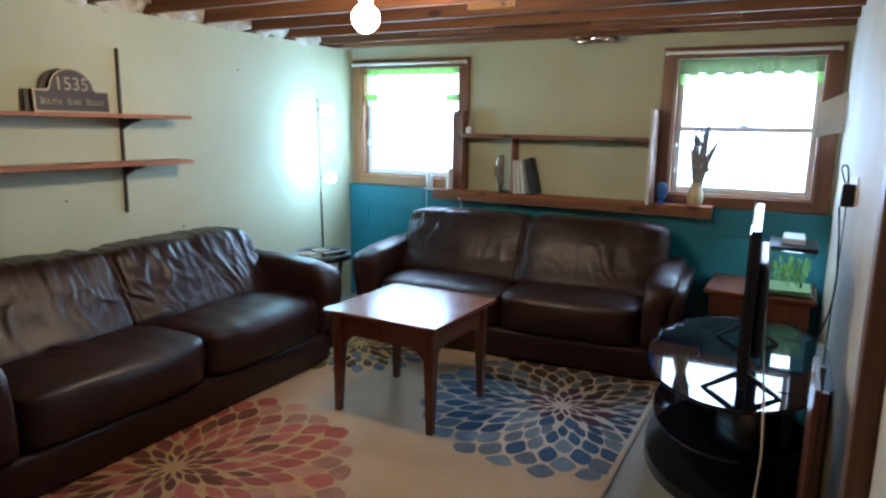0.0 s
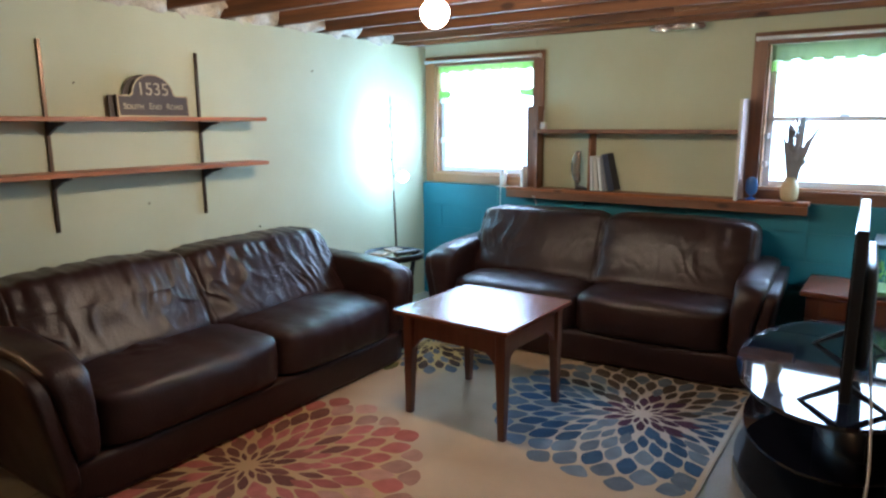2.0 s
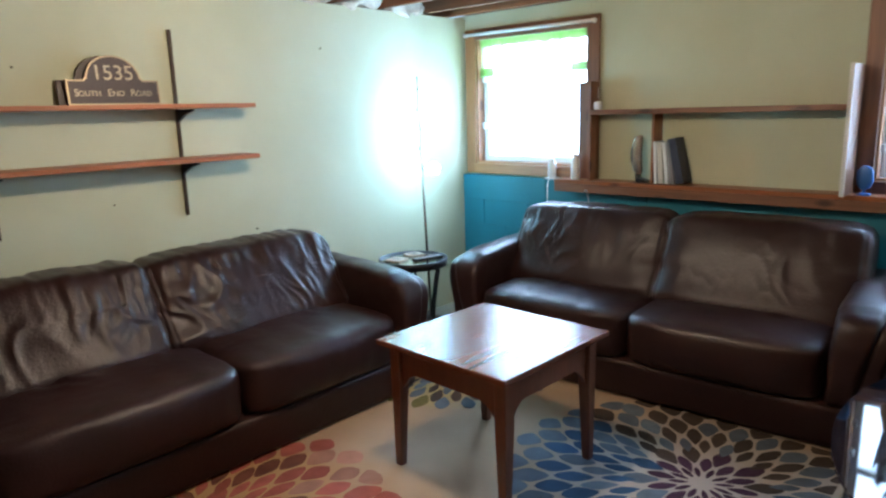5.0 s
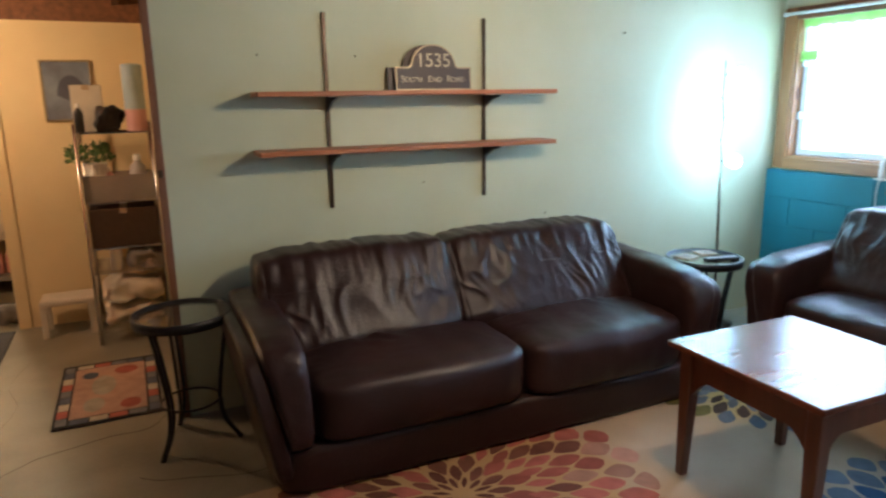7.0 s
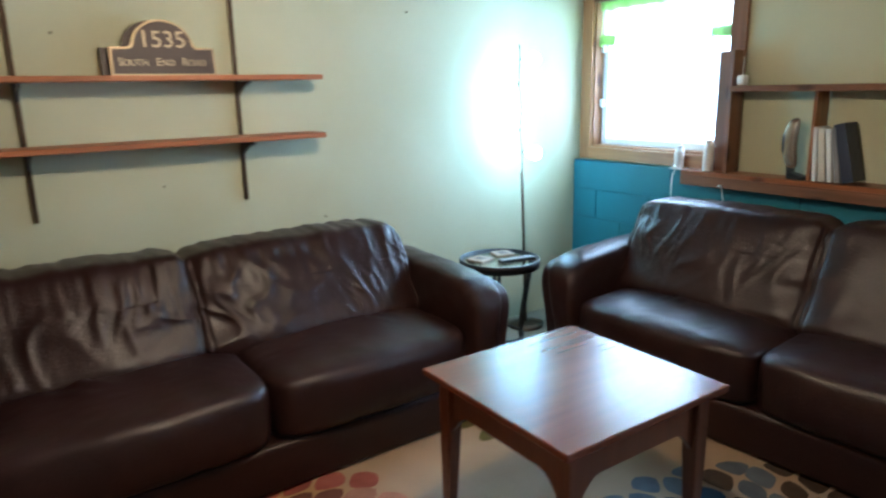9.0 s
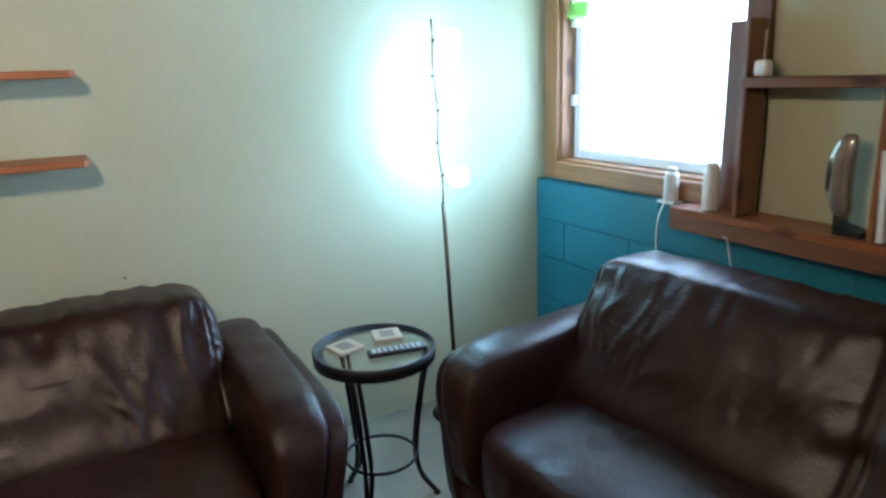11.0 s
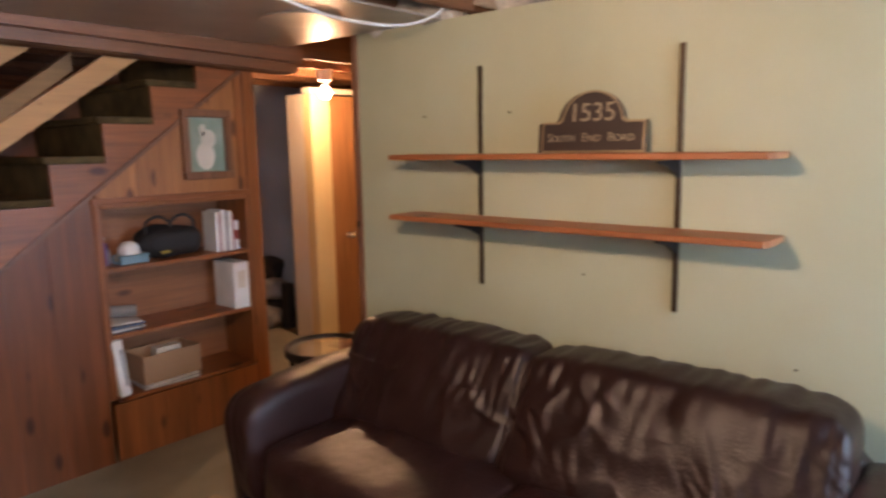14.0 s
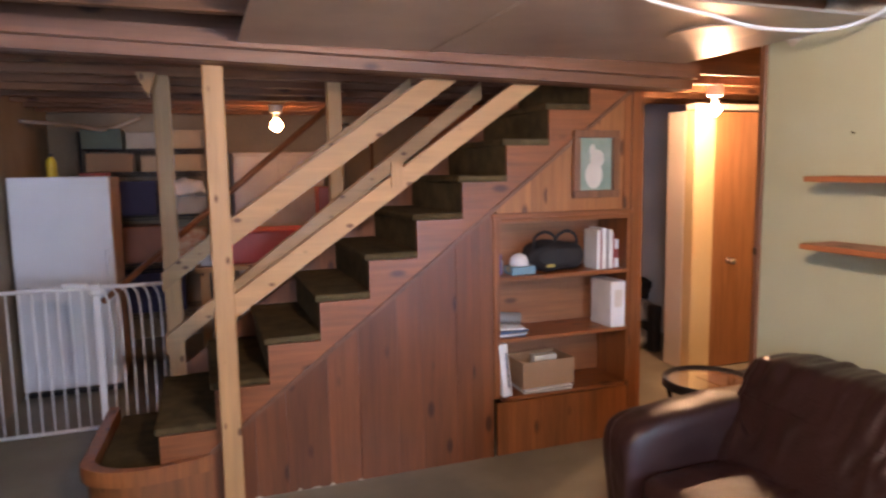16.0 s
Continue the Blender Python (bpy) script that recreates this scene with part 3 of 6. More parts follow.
# curved lowest step
arc = [(2.44, YB), (2.98, YB)] + [(2.72 + 0.30 * math.cos(a), YF - 0.12 + 0.20 * math.sin(a)) for a in np.linspace(-0.2, 1.9, 14)] + [(2.44, YF + 0.02)]
arc2 = [(2.44, YB + 0.01), (2.95, YB + 0.01)] + [(2.715 + 0.28 * math.cos(a), YF - 0.125 + 0.18 * math.sin(a)) for a in np.linspace(-0.2, 1.9, 14)] + [(2.44, YF)]
part("curved_riser", prism(arc2, "z", 0.0, 0.185), "pine", stairs, "curved pine face of the lowest step")
part("tread", prism([(2.44 + (x - 2.44) * 0.93, YB + 0.01 + (y - YB) * 0.96) for x, y in arc2], "z", 0.186, 0.206), "carpet", stairs)
inner = [(2.44 + (x - 2.44) * 0.90, YB + 0.02 + (y - YB) * 0.945) for x, y in arc[1:]]
part("curved_rim", prism(arc[1:] + list(reversed(inner)), "z", 0.187, 0.262), "pine", stairs, "curved pine rim round the lowest step")
# side skirt that follows the steps
saw = [(nose(2), under(nose(2)))]
for n in range(2, 12):
    saw += [(nose(n), tread_z(n) - 0.036), (nose(n + 1), tread_z(n) - 0.036)]
saw += [(nose(12), 2.12), (0.06, 2.12), (0.06, under(0.06))]
saw = [(x, min(z, 2.12)) for x, z in saw]
part("skirt_board", prism(saw, "y", YF - 0.018, YF + 0.002), wood("skirt_pine", (0.35, 0.110, 0.031), 0, 0.42, dark=0.65), stairs)
part("skirt_trim", prism([(0.10, under(0.10) + 0.012), (0.10, under(0.10) - 0.012), (2.66, under(2.66) - 0.012), (2.66, under(2.66) + 0.012)], "y", YF + 0.002, YF + 0.014), "trim_h", stairs)
part("back_skirt", prism([(2.68, 0.0), (2.68, 0.38), (0.06, 2.34), (0.06, 0.0)], "y", YB - 0.03, YB - 0.004), "pine", stairs)


def sloped(x0, z0, x1, z1, h, ya, yb):
    return prism([(x0, z0 - h / 2), (x0, z0 + h / 2), (x1, z1 + h / 2), (x1, z1 - h / 2)], "y", ya, yb)


part("newel_post", box(2.305, -4.70, 0, 2.395, -4.615, 2.13, 0.005), "raw_v", stairs)
part("newel_post", box(2.56, -5.66, 0, 2.65, -5.575, 2.13, 0.005), "raw_v", stairs)
part("hanging_post", box(1.58, -5.66, 1.0, 1.67, -5.62, 2.13, 0.005), "raw_v", stairs)
part("handrail", sloped(2.40, 1.24, 1.13, 2.12, 0.125, -4.748, -4.708), "raw", stairs)
part("lower_rail", sloped(2.40, 0.89, 0.62, 2.13, 0.115, -4.748, -4.708), "raw", stairs)
part("handrail", sloped(2.66, 0.97, 1.16, 2.10, 0.11, -5.572, -5.534), "raw", stairs)
part("lower_rail", sloped(2.66, 0.60, 0.68, 2.09, 0.11, -5.572, -5.534), "raw", stairs)
part("rail_block", box(1.47, -4.706, 1.50, 1.53, -4.69, 1.62), "raw_v", stairs)
part("pole_rail", rod((3.05, -6.15, 0.78), (1.45, -6.15, 2.12), 0.02, n=12), "pine_h", stairs, "thin brown sloping pole", smooth=True)

# ---- panelled wall under the stairs, board by board ----
panel = thing("wall_stairs", (0, 0, 0), "knotty pine board wall under the stairs", "wall")
panel["kind"] = "structure"
part("backing", prism([(0.97, 0), (0.97, under(0.97) - 0.02), (2.66, under(2.66) - 0.02), (2.66, 0)], "y", YF - 0.05, YF - 0.022), "trim_v", panel)
BX0, BX1, BZ0, BZ1 = 0.115, 0.955, 0.33, 1.315


def boards(x, end, widths, lo, hi_cap=None, mt="pine"):
    i = 0
    while x < end - 0.01:
        w = widths[i % len(widths)]
        x1 = min(x + w, end)
        a, b = x + 0.0006, x1 - 0.0006
        ha, hb = under(a) - 0.004, under(b) - 0.004
        if hi_cap:
            ha, hb = min(ha, hi_cap), min(hb, hi_cap)
        d = 0.0009 * ((i * 7) % 3)
        part("board", prism([(a, lo), (b, lo), (b, hb), (a, ha)], "y", YF - 0.022, YF - 0.004 + d), mt, panel)
        x = x1
        i += 1


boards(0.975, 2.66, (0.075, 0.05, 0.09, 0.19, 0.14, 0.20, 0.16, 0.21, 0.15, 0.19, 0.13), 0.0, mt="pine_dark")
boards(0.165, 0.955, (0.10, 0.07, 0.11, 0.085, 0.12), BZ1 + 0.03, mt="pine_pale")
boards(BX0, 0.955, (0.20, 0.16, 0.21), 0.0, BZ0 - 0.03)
part("corner_board", box(0.055, YF - 0.03, 0, BX0 - 0.002, YF + 0.006, 2.05, 0.004), "pine", panel)
part("corner_board", box(0.117, YF - 0.03, BZ1 + 0.03, 0.163, YF + 0.002, 2.05, 0.003), "pine", panel)
part("end_panel", box(0.03, YB, 0, 0.053, YF - 0.002, 2.12), "pine", panel)
for x, w, h in ((1.86, 0.03, 0.012), (1.93, 0.05, 0.008), (2.03, 0.02, 0.014), (1.72, 0.02, 0.007), (2.22, 0.04, 0.006)):
    part("plinth_chip", prism([(x, 0.0), (x + w, 0.0), (x + w * 0.8, h * 0.6), (x + w * 0.45, h), (x + w * 0.1, h * 0.7)], "y", YF - 0.003, YF + 0.003), "fluff", panel)
# built-in bookcase
bk = thing("bookcase", (0.53, YF, 0), "built-in knotty pine bookcase, half full", "bookcase")
bk["kind"] = "structure"


def bkp(n, b, mt, lab=""):
    bmesh.ops.transform(b, matrix=Matrix.Translation((-0.53, -YF, 0)), verts=b.verts)
    return part(n, b, mt, bk, lab)


bkp("side", box(BX0, YF - 0.30, BZ0, BX0 + 0.018, YF - 0.001, BZ1), "pine")
bkp("side", box(BX1 - 0.018, YF - 0.30, BZ0, BX1, YF - 0.001, BZ1), "pine")
bkp("back", box(BX0, YF - 0.318, BZ0, BX1, YF - 0.301, BZ1), wood("pine_back", (0.42, 0.16, 0.06), 0, 0.5, dark=0.75))
for z in (BZ0, 0.66, 1.0, BZ1):
    bkp("shelf", box(BX0 + 0.019, YF - 0.30, z - 0.022, BX1 - 0.019, YF + 0.004, z, 0.003), "pine_h")
bkp("face_trim", box(BX0 - 0.01, YF - 0.003, BZ1 + 0.001, BX1 + 0.03, YF + 0.012, BZ1 + 0.03, 0.003), "pine_h")
bkp("face_trim", box(BX1 + 0.001, YF - 0.003, 0.33, BX1 + 0.022, YF + 0.010, BZ1, 0.003), "pine")

# ---- hall beyond the opening ----
structure(part("wall_hall_north", box(-3.6, -3.82, 0, -0.121, -3.70, 2.3), "tan_wall"), "cream painted hall wall", "wall")
structure(part("wall_hall_west", box(-2.02, -4.72, 0, -1.90, -3.821, 2.02), "tan_wall"), "cream painted hall wall with a picture", "wall")
structure(part("wall_hall_head", box(-2.02, -5.60, 2.02, -1.90, -3.821, 2.34), "joist"), "dark wooden header above the hall wall", "wall")
structure(part("bath_casing", box(-2.03, -4.80, 0, -1.885, -4.721, 2.0, 0.004), "tan_wall"), "cream painted door casing", "trim")
structure(part("wall_bath_west", box(-3.6, -5.66, 0, -3.48, -3.82, 2.34), colour("yellow_wall_paint", (0.78, 0.66, 0.36), 0.7, stain=0.05)), "warm yellow bathroom wall", "wall")
structure(part("wall_closet", box(-3.48, -5.66, 0, -1.99, -5.555, 2.34), "tan_wall"), "cream painted closet wall", "wall")
structure(part("wall_closet_end", box(-1.24, -5.66, 0, -1.05, -5.555, 1.995, 0.004), "tan_wall"), "cream painted narrow wall beside the door", "wall")
structure(part("wall_closet_side", box(-1.15, -5.86, 0, -1.05, -5.661, 1.995), "white_wall"), "white painted closet side wall", "wall")
structure(part("closet_head", box(-1.99, -5.66, 2.0, -1.05, -5.555, 2.04), "white_wall"), "white painted board above the closet door", "trim")
hd = structure(part("door_closet", box(-1.985, -5.62, 0.01, -1.245, -5.57, 1.985, 0.003), "door"), "flat brown veneer door, closed", "door")
kb = lathe([(0.0001, 0), (0.026, 0.004), (0.026, 0.01), (0.011, 0.014), (0.011, 0.035), (0.024, 0.045), (0.028, 0.058), (0.02, 0.072), (0.0001, 0.075)], 18)
bmesh.ops.transform(kb, matrix=pose(-1.40, -5.569, 0.85, -90), verts=kb.verts)
part("knob", kb, "chrome", hd, "chrome door knob", smooth=True)
structure(part("wall_hall_south", box(-2.2, -8.0, 0, 0.0, -7.9, 2.3), "blue_wall"), "grey blue wall of a dim room", "wall")
structure(part("wall_dim_room", box(-1.05, -7.9, 0, -1.0, -6.76, 1.96), "blue_wall"), "grey blue wall of a dim room", "wall")
structure(part("wall_dim_back", box(-2.2, -6.75, 0, -1.0, -6.65, 2.3), "blue_wall"), "grey blue back wall of a dim room", "wall")
structure(part("wall_stair_back", box(0.0, -8.45, 0, 0.05, -5.64, 2.34), "pine"), "brown board partition beyond the stairs", "wall")


# ---- sofas ----
def sofa(name, L, D, arm, split, label, seed, rz, at, backs, btop, crumple):
    """Local x along the seat, back at y = 0, front at y = -D."""
    e = thing(name, at, label, "sofa", "leather sofas", rz)
    half = L / 2

    def dent(p, q, s):
        return Vector(noise.noise_vector(p * 5 + Vector((s, 0, 0)))) * 0.012
    # base
    part("base", pillow((L - 0.01, D - 0.03, 0.205), 12, 16, warp=lambda p, q: p + Vector((0, -(D - 0.03) / 2 - 0.02, 0.112)) + 0.4 * dent(p, q, seed)), "leather", e, smooth=True)
    part("back_frame", pillow((L - 0.20, 0.13, 0.60), 6, 12, warp=lambda p, q: p + Vector((0, -0.085, 0.42)) + 0.6 * dent(p, q, seed + 3)), "leather", e, smooth=True)
    # arms, leaning outwards, in two panels
    for s in (-1, 1):
        def armw(p, q, s=s):
            t, back, u = (q.z + 1) / 2, (q.y + 1) / 2, (q.x * s + 1) / 2
            inner, outer = half - 0.165 + 0.012 * t, half - 0.045 + 0.092 * t ** 1.4
            top = 0.632 + 0.022 * back + 0.014 * (1 - q.x ** 2) - 0.045 * (1 - back) ** 7
            x = inner + (outer - inner) * u
            y = -0.03 - (D - 0.035) * (1 - back) - 0.012 * math.sin(t * math.pi) * (1 - back) ** 6
            z = 0.175 + (top - 0.175) * t
            crease = math.exp(-((q.y + 0.80) / 0.025) ** 2) * (0.3 + 0.7 * t)
            d = noise.noise_vector(p * 7 + Vector((seed * 3 + s, 0, 0))) * 0.006 + noise.noise_vector(p * 19 + Vector((seed, s, 0))) * 0.0025
            return Vector((s * x, y, z - 0.008 * crease)) + Vector(d)
        part("arm", pillow((arm, D - 0.035, 0.47), 7.0, 30, (0, 0, 0), armw), "leather", e, smooth=True)

        def outw(p, q, s=s):
            t, back, u = (q.z + 1) / 2, (q.y + 1) / 2, (q.x * s + 1) / 2
            inner = half - 0.085 + 0.094 * t ** 1.4
            x = inner + (0.078 + 0.016 * math.sin(t * math.pi * 0.8)) * u
            y = -0.035 - (D - 0.05) * (1 - back)
            z = 0.03 + (0.568 + 0.018 * back) * t
            return Vector((s * x, y, z)) + Vector(noise.noise_vector(p * 7 + Vector((seed, s, 0)))) * 0.005
        part("outer_arm_panel", pillow((0.085, D - 0.10, 0.56), 6, 22, (0, 0, 0), outw), "leather", e, smooth=True)
    # seat cushions
    lo, hi = -half + 0.168, half - 0.168
    for i, (a, b) in enumerate(((lo, split), (split, hi))):
        def seatw(p, q, a=a, b=b, i=i):
            o = Vector(((a + b) / 2, -D / 2 - 0.11, 0.325))
            w = Vector((0, 0, 0))
            if q.z > 0:
                f = noise.noise(Vector((p.x * 9 + seed + i * 5, p.y * 4, 0)))
                g = noise.noise(Vector((p.x * 32 + p.y * 10 + i, p.y * 11, seed)))
                edge = math.exp(-((p.x - (0.22 if i else -0.1)) / 0.10) ** 2 - ((q.y - 0.05) / 0.25) ** 2)
                w.z = 0.006 * f + 0.016 * g * edge + 0.0022 * noise.noise(Vector((p.x * 45, p.y * 30, i)))
            if q.y < -0.6:
                w.y = 0.006 * noise.noise(Vector((p.x * 14, p.z * 8, seed + i)))
            return p + o + w
        c = part("seat_cushion", pillow((b - a + 0.012, D - 0.21, 0.26), 8, 44, (0.004, 0.03, 0.022), seatw), "leather", e, smooth=True)
    # back cushions, leaning and creased
    for i, (a, b) in enumerate(backs):
        zh = btop - 0.415

        def backw(p, q, a=a, b=b, i=i, zh=zh):
            t = (q.z + 1) / 2
            w = Vector((0, 0, 0))
            s = seed * 1.7 + i * 9.1
            lean = 1 if i == 0 else -1
            u = p.x * 7.0 + 1.6 * noise.noise(Vector((p.x * 3, p.z * 3, s))) + 3.4 * p.z * lean
            ridge = max(0.0, 1 - abs(noise.noise(Vector((u, p.z * 2.6, s)))) * 2.6) ** 1.6
            u2 = p.x * 19 - 5.0 * p.z * lean + 2.0 * noise.noise(Vector((p.x * 5, p.z * 5, s + 8)))
            fine = max(0.0, 1 - abs(noise.noise(Vector((u2, p.z * 7.0, s + 5)))) * 2.4) ** 1.5
            patch = max(0.15, min(1.0, 0.5 + 1.7 * noise.noise(Vector((p.x * 3.2, p.z * 4, s + 17)))))
            hang = math.exp(-((t - 0.52) / 0.34) ** 2)
            pucker = max(0.0, noise.noise(Vector((p.x * 21, 0.6 * p.z, s + 2)))) * math.exp(-((t - 0.88) / 0.09) ** 2)
            side = noise.noise(Vector((p.x * 6, p.z * 16, s + 3))) * abs(q.x) ** 3
            if q.y < 0.3:
                w.y -= crumple * (0.008 * ridge * hang + 0.014 * fine * patch * hang - 0.020 * pucker) + 0.018 * side
                w.y -= 0.009 * noise.noise(p * 4 + Vector((s, 0, 0)))
                w.y += 0.007 * math.exp(-((abs(q.x) - 0.93) / 0.012) ** 2)
            if q.z > 0.3:
                w.z += crumple * (0.010 * noise.noise(Vector((p.x * 9, 0, s))) + 0.007 * noise.noise(Vector((p.x * 24, p.y * 6, s))))
            if q.y < 0.3:
                w.y -= 0.028 * math.exp(-((t - 0.17) / 0.15) ** 2)
            sag = 0.03 * (1 - t) ** 2
            return p + Vector(((a + b) / 2, -0.195 - 0.18 * (1 - t) - sag, 0.40 + zh / 2)) + w
        part("back_cushion", pillow((b - a + 0.03, 0.24, zh), 8, 84, (0.006, 0.035, 0.008), backw), "leather", e, smooth=True)
    for s in (-1, 1):
        for y in (-0.10, -D + 0.08):
            part("foot", box(s * (half - 0.14) - 0.03, y - 0.03, 0, s * (half - 0.14) + 0.03, y + 0.03, 0.035, 0.004), "plastic", e)
    return e


sofa("leather_sofa", 2.16, 0.93, 0.19, 0.02, "dark brown leather two-cushion sofa against the green wall", 1.0, 90, (0.045, -2.55, 0),
     ((-0.99, -0.08), (-0.08, 0.93)), 0.845, 1.25)
sofa("leather_sofa", 2.10, 0.88, 0.19, 0.0, "dark brown leather two-cushion sofa below the ledge shelf", 6.0, 3.5, (1.80, -0.09, 0),
     ((-0.92, 0.0), (0.0, 0.95)), 0.895, 0.6)


# ---- coffee table ----
ct = thing("coffee_table", (1.745, -1.857, 0), "square cherry wood coffee table on tapered legs", "table", rz=-1.5)
part("tabletop", box(-0.335, -0.34, 0.545, 0.335, 0.34, 0.568, 0.004, seg=2), "cherry", ct)
for sx in (-1, 1):
    for sy in (-1, 1):
        cx, cy = sx * 0.275, sy * 0.27
        bm = bmesh.new()
        rings = []
        for r, z, ox in ((0.017, 0.0, 0.012), (0.026, 0.36, 0.0), (0.027, 0.545, 0)):
            rings.append([bm.verts.new((cx + sx * ox * 0.5 + a * r, cy + sy * ox * 0.5 + b * r, z)) for a, b in ((-1, -1), (1, -1), (1, 1), (-1, 1))])
        for a, b in zip(rings, rings[1:]):
            for k in range(4):
                bm.faces.new((a[k], a[(k + 1) % 4], b[(k + 1) % 4], b[k]))
        bm.faces.new(list(reversed(rings[0])))
        bm.faces.new(rings[-1])
        bmesh.ops.bevel(bm, geom=bm.edges[:], offset=0.003, segments=1, affect="EDGES")
        part("leg", bm, "cherry_v", ct)


def apron(a, b):
    pts = [(a, 0.545), (a, 0.36)]
    for k in range(7):
        u = k / 6
        pts.append((a + 0.006 + 0.075 * u, 0.37 + 0.062 * math.sin(u * math.pi / 2)))
    for k in range(7):
        u = 1 - k / 6
        pts.append((b - 0.006 - 0.075 * u, 0.37 + 0.062 * math.sin(u * math.pi / 2)))
    return pts + [(b, 0.36), (b, 0.545)]


for s in (-1, 1):
    part("apron", prism(apron(-0.248, 0.248), "y", s * 0.27 - 0.009, s * 0.27 + 0.009), "cherry_v", ct)
    part("apron", prism(apron(-0.243, 0.243), "x", s * 0.275 - 0.009, s * 0.275 + 0.009), "cherry_v", ct)

# ---- patterned rug ----
rug = thing("area_rug", (1.865, -2.445, 0), "beige area rug printed with large red and blue flowers", "rug")
RX, RY = 1.045, 1.575
part("rug_surface", box(-RX, -RY, 0.001, RX, RY, 0.010, 0.003), "rug", rug)
for a in (((-RX, -RY), (RX, -RY + 0.012)), ((-RX, RY - 0.012), (RX, RY)), ((-RX, -RY + 0.012), (-RX + 0.012, RY - 0.012)), ((RX - 0.012, -RY + 0.012), (RX, RY - 0.012))):
    part("binding", box(a[0][0], a[0][1], 0.0, a[1][0], a[1][1], 0.0125, 0.003), "bind", rug)


def petals(cx, cy, rings, seed, groups):
    """Rings of leaf-shaped petals that fill each other's gaps; groups maps an angle and ring to a material slot."""
    rr = random.Random(seed)
    bm = bmesh.new()
    n = 12
    for k, (r0, ra, rb, count, turn) in enumerate(rings):
        for i in range(count):
            a = (i + turn + rr.uniform(-0.05, 0.05)) / count * 2 * math.pi
            lo, hi = ra, rb * rr.uniform(0.97, 1.02)
            d, e = Vector((math.cos(a), math.sin(a), 0)), Vector((-math.sin(a), math.cos(a), 0))
            fat = rr.uniform(0.90, 1.06)
            left, right = [], []
            for j in range(n + 1):
                u = j / n
                r = lo + (hi - lo) * u
                t = (r0 - r) / (r0 - lo) if r < r0 else (r - r0) / (hi - r0)
                f = 0.70 * (1 - t ** 1.5)
                h = max(0.0, f * fat * math.pi * r / count - 0.0026)
                c = Vector((cx, cy, 0.0112 + 0.0003 * (k % 2))) + d * r
                left.append(c + e * h)
                right.append(c - e * h)
            keep = [j for j in range(n + 1) if (left[j] - right[j]).length > 0.002]
            if len(keep) < 3:
                continue
            mid = [(left[j] + right[j]) / 2 for j in (keep[0], keep[-1])]
            vs = [mid[0]] + [left[j] for j in keep[1:-1]] + [mid[1]] + [right[j] for j in reversed(keep[1:-1])]
            if any(abs(v.x) > RX - 0.03 or abs(v.y) > RY - 0.03 for v in vs):
                vs = [Vector((max(-RX + 0.03, min(RX - 0.03, v.x)), max(-RY + 0.03, min(RY - 0.03, v.y)), v.z)) for v in vs]
                if max(v.x for v in vs) - min(v.x for v in vs) < 0.012 or max(v.y for v in vs) - min(v.y for v in vs) < 0.012:
                    continue
            f = bm.faces.new([bm.verts.new(v) for v in vs])
            f.material_index = groups(a, k, rr)
    bm.normal_update()
    for f in bm.faces:
        if f.normal.z < 0:
            f.normal_flip()
    return bm


def dye(name, c):
    return mat(name, c, 0.95, col2=tuple(v * 0.75 for v in c), scale=14, grain=0.3, gscale=480, bump=0.7, island=-0.3, spec=0.1)


DY = [dye("blue_dye", (0.042, 0.088, 0.155)), dye("slate_dye", (0.15, 0.185, 0.22)), dye("plum_dye", (0.075, 0.032, 0.055)), dye("brown_dye", (0.085, 0.06, 0.045)),
      dye("red_dye", (0.48, 0.145, 0.11)), dye("coral_dye", (0.54, 0.28, 0.20)), dye("maroon_dye", (0.22, 0.085, 0.06)), dye("olive_dye", (0.20, 0.17, 0.05)), dye("sand_dye", (0.40, 0.30, 0.11))]
RINGS = [(0.075, 0.016, 0.135, 12, 0.0), (0.145, 0.066, 0.225, 12, 0.5), (0.225, 0.135, 0.315, 12, 0.0), (0.310, 0.235, 0.39, 24, 0.25),
         (0.395, 0.300, 0.49, 24, 0.75), (0.485, 0.390, 0.58, 24, 0.25), (0.575, 0.48, 0.67, 24, 0.75), (0.665, 0.57, 0.75, 24, 0.25), (0.745, 0.665, 0.81, 24, 0.75)]


def blue_group(a, k, rr):
    if k <= 1:
        return 2
    north = math.sin(a) > 0.35
    if k == 2:
        return rr.choice((2, 3)) if north else rr.choice((2, 0, 1))
    return rr.choice((3, 3, 1)) if north else (1 if k > 6 else rr.choice((0, 0, 0, 1)))


def red_group(a, k, rr):
    if k <= 1:
        return 6
    west = math.cos(a) < -0.2
    return rr.choice((6, 6, 4)) if west else rr.choice((5, 5, 4) if k > 6 else (4, 4, 5) if k > 4 else (4, 6, 4))


def olive_group(a, k, rr):
    return rr.choice((3, 1, 3)) if k < 5 else rr.choice((7, 1))


part("blue_flower", petals(2.475 - 1.865, -1.482 + 2.445, RINGS, 3, blue_group), DY, rug, "blue and plum printed flower")
part("red_flower", petals(1.205 - 1.865, -2.979 + 2.445, RINGS, 5, red_group), DY, rug, "red and maroon printed flower")
part("olive_flower", petals(0.93 - 1.865, -1.18 + 2.445, RINGS[:6], 8, olive_group), DY, rug, "olive and grey printed flower")


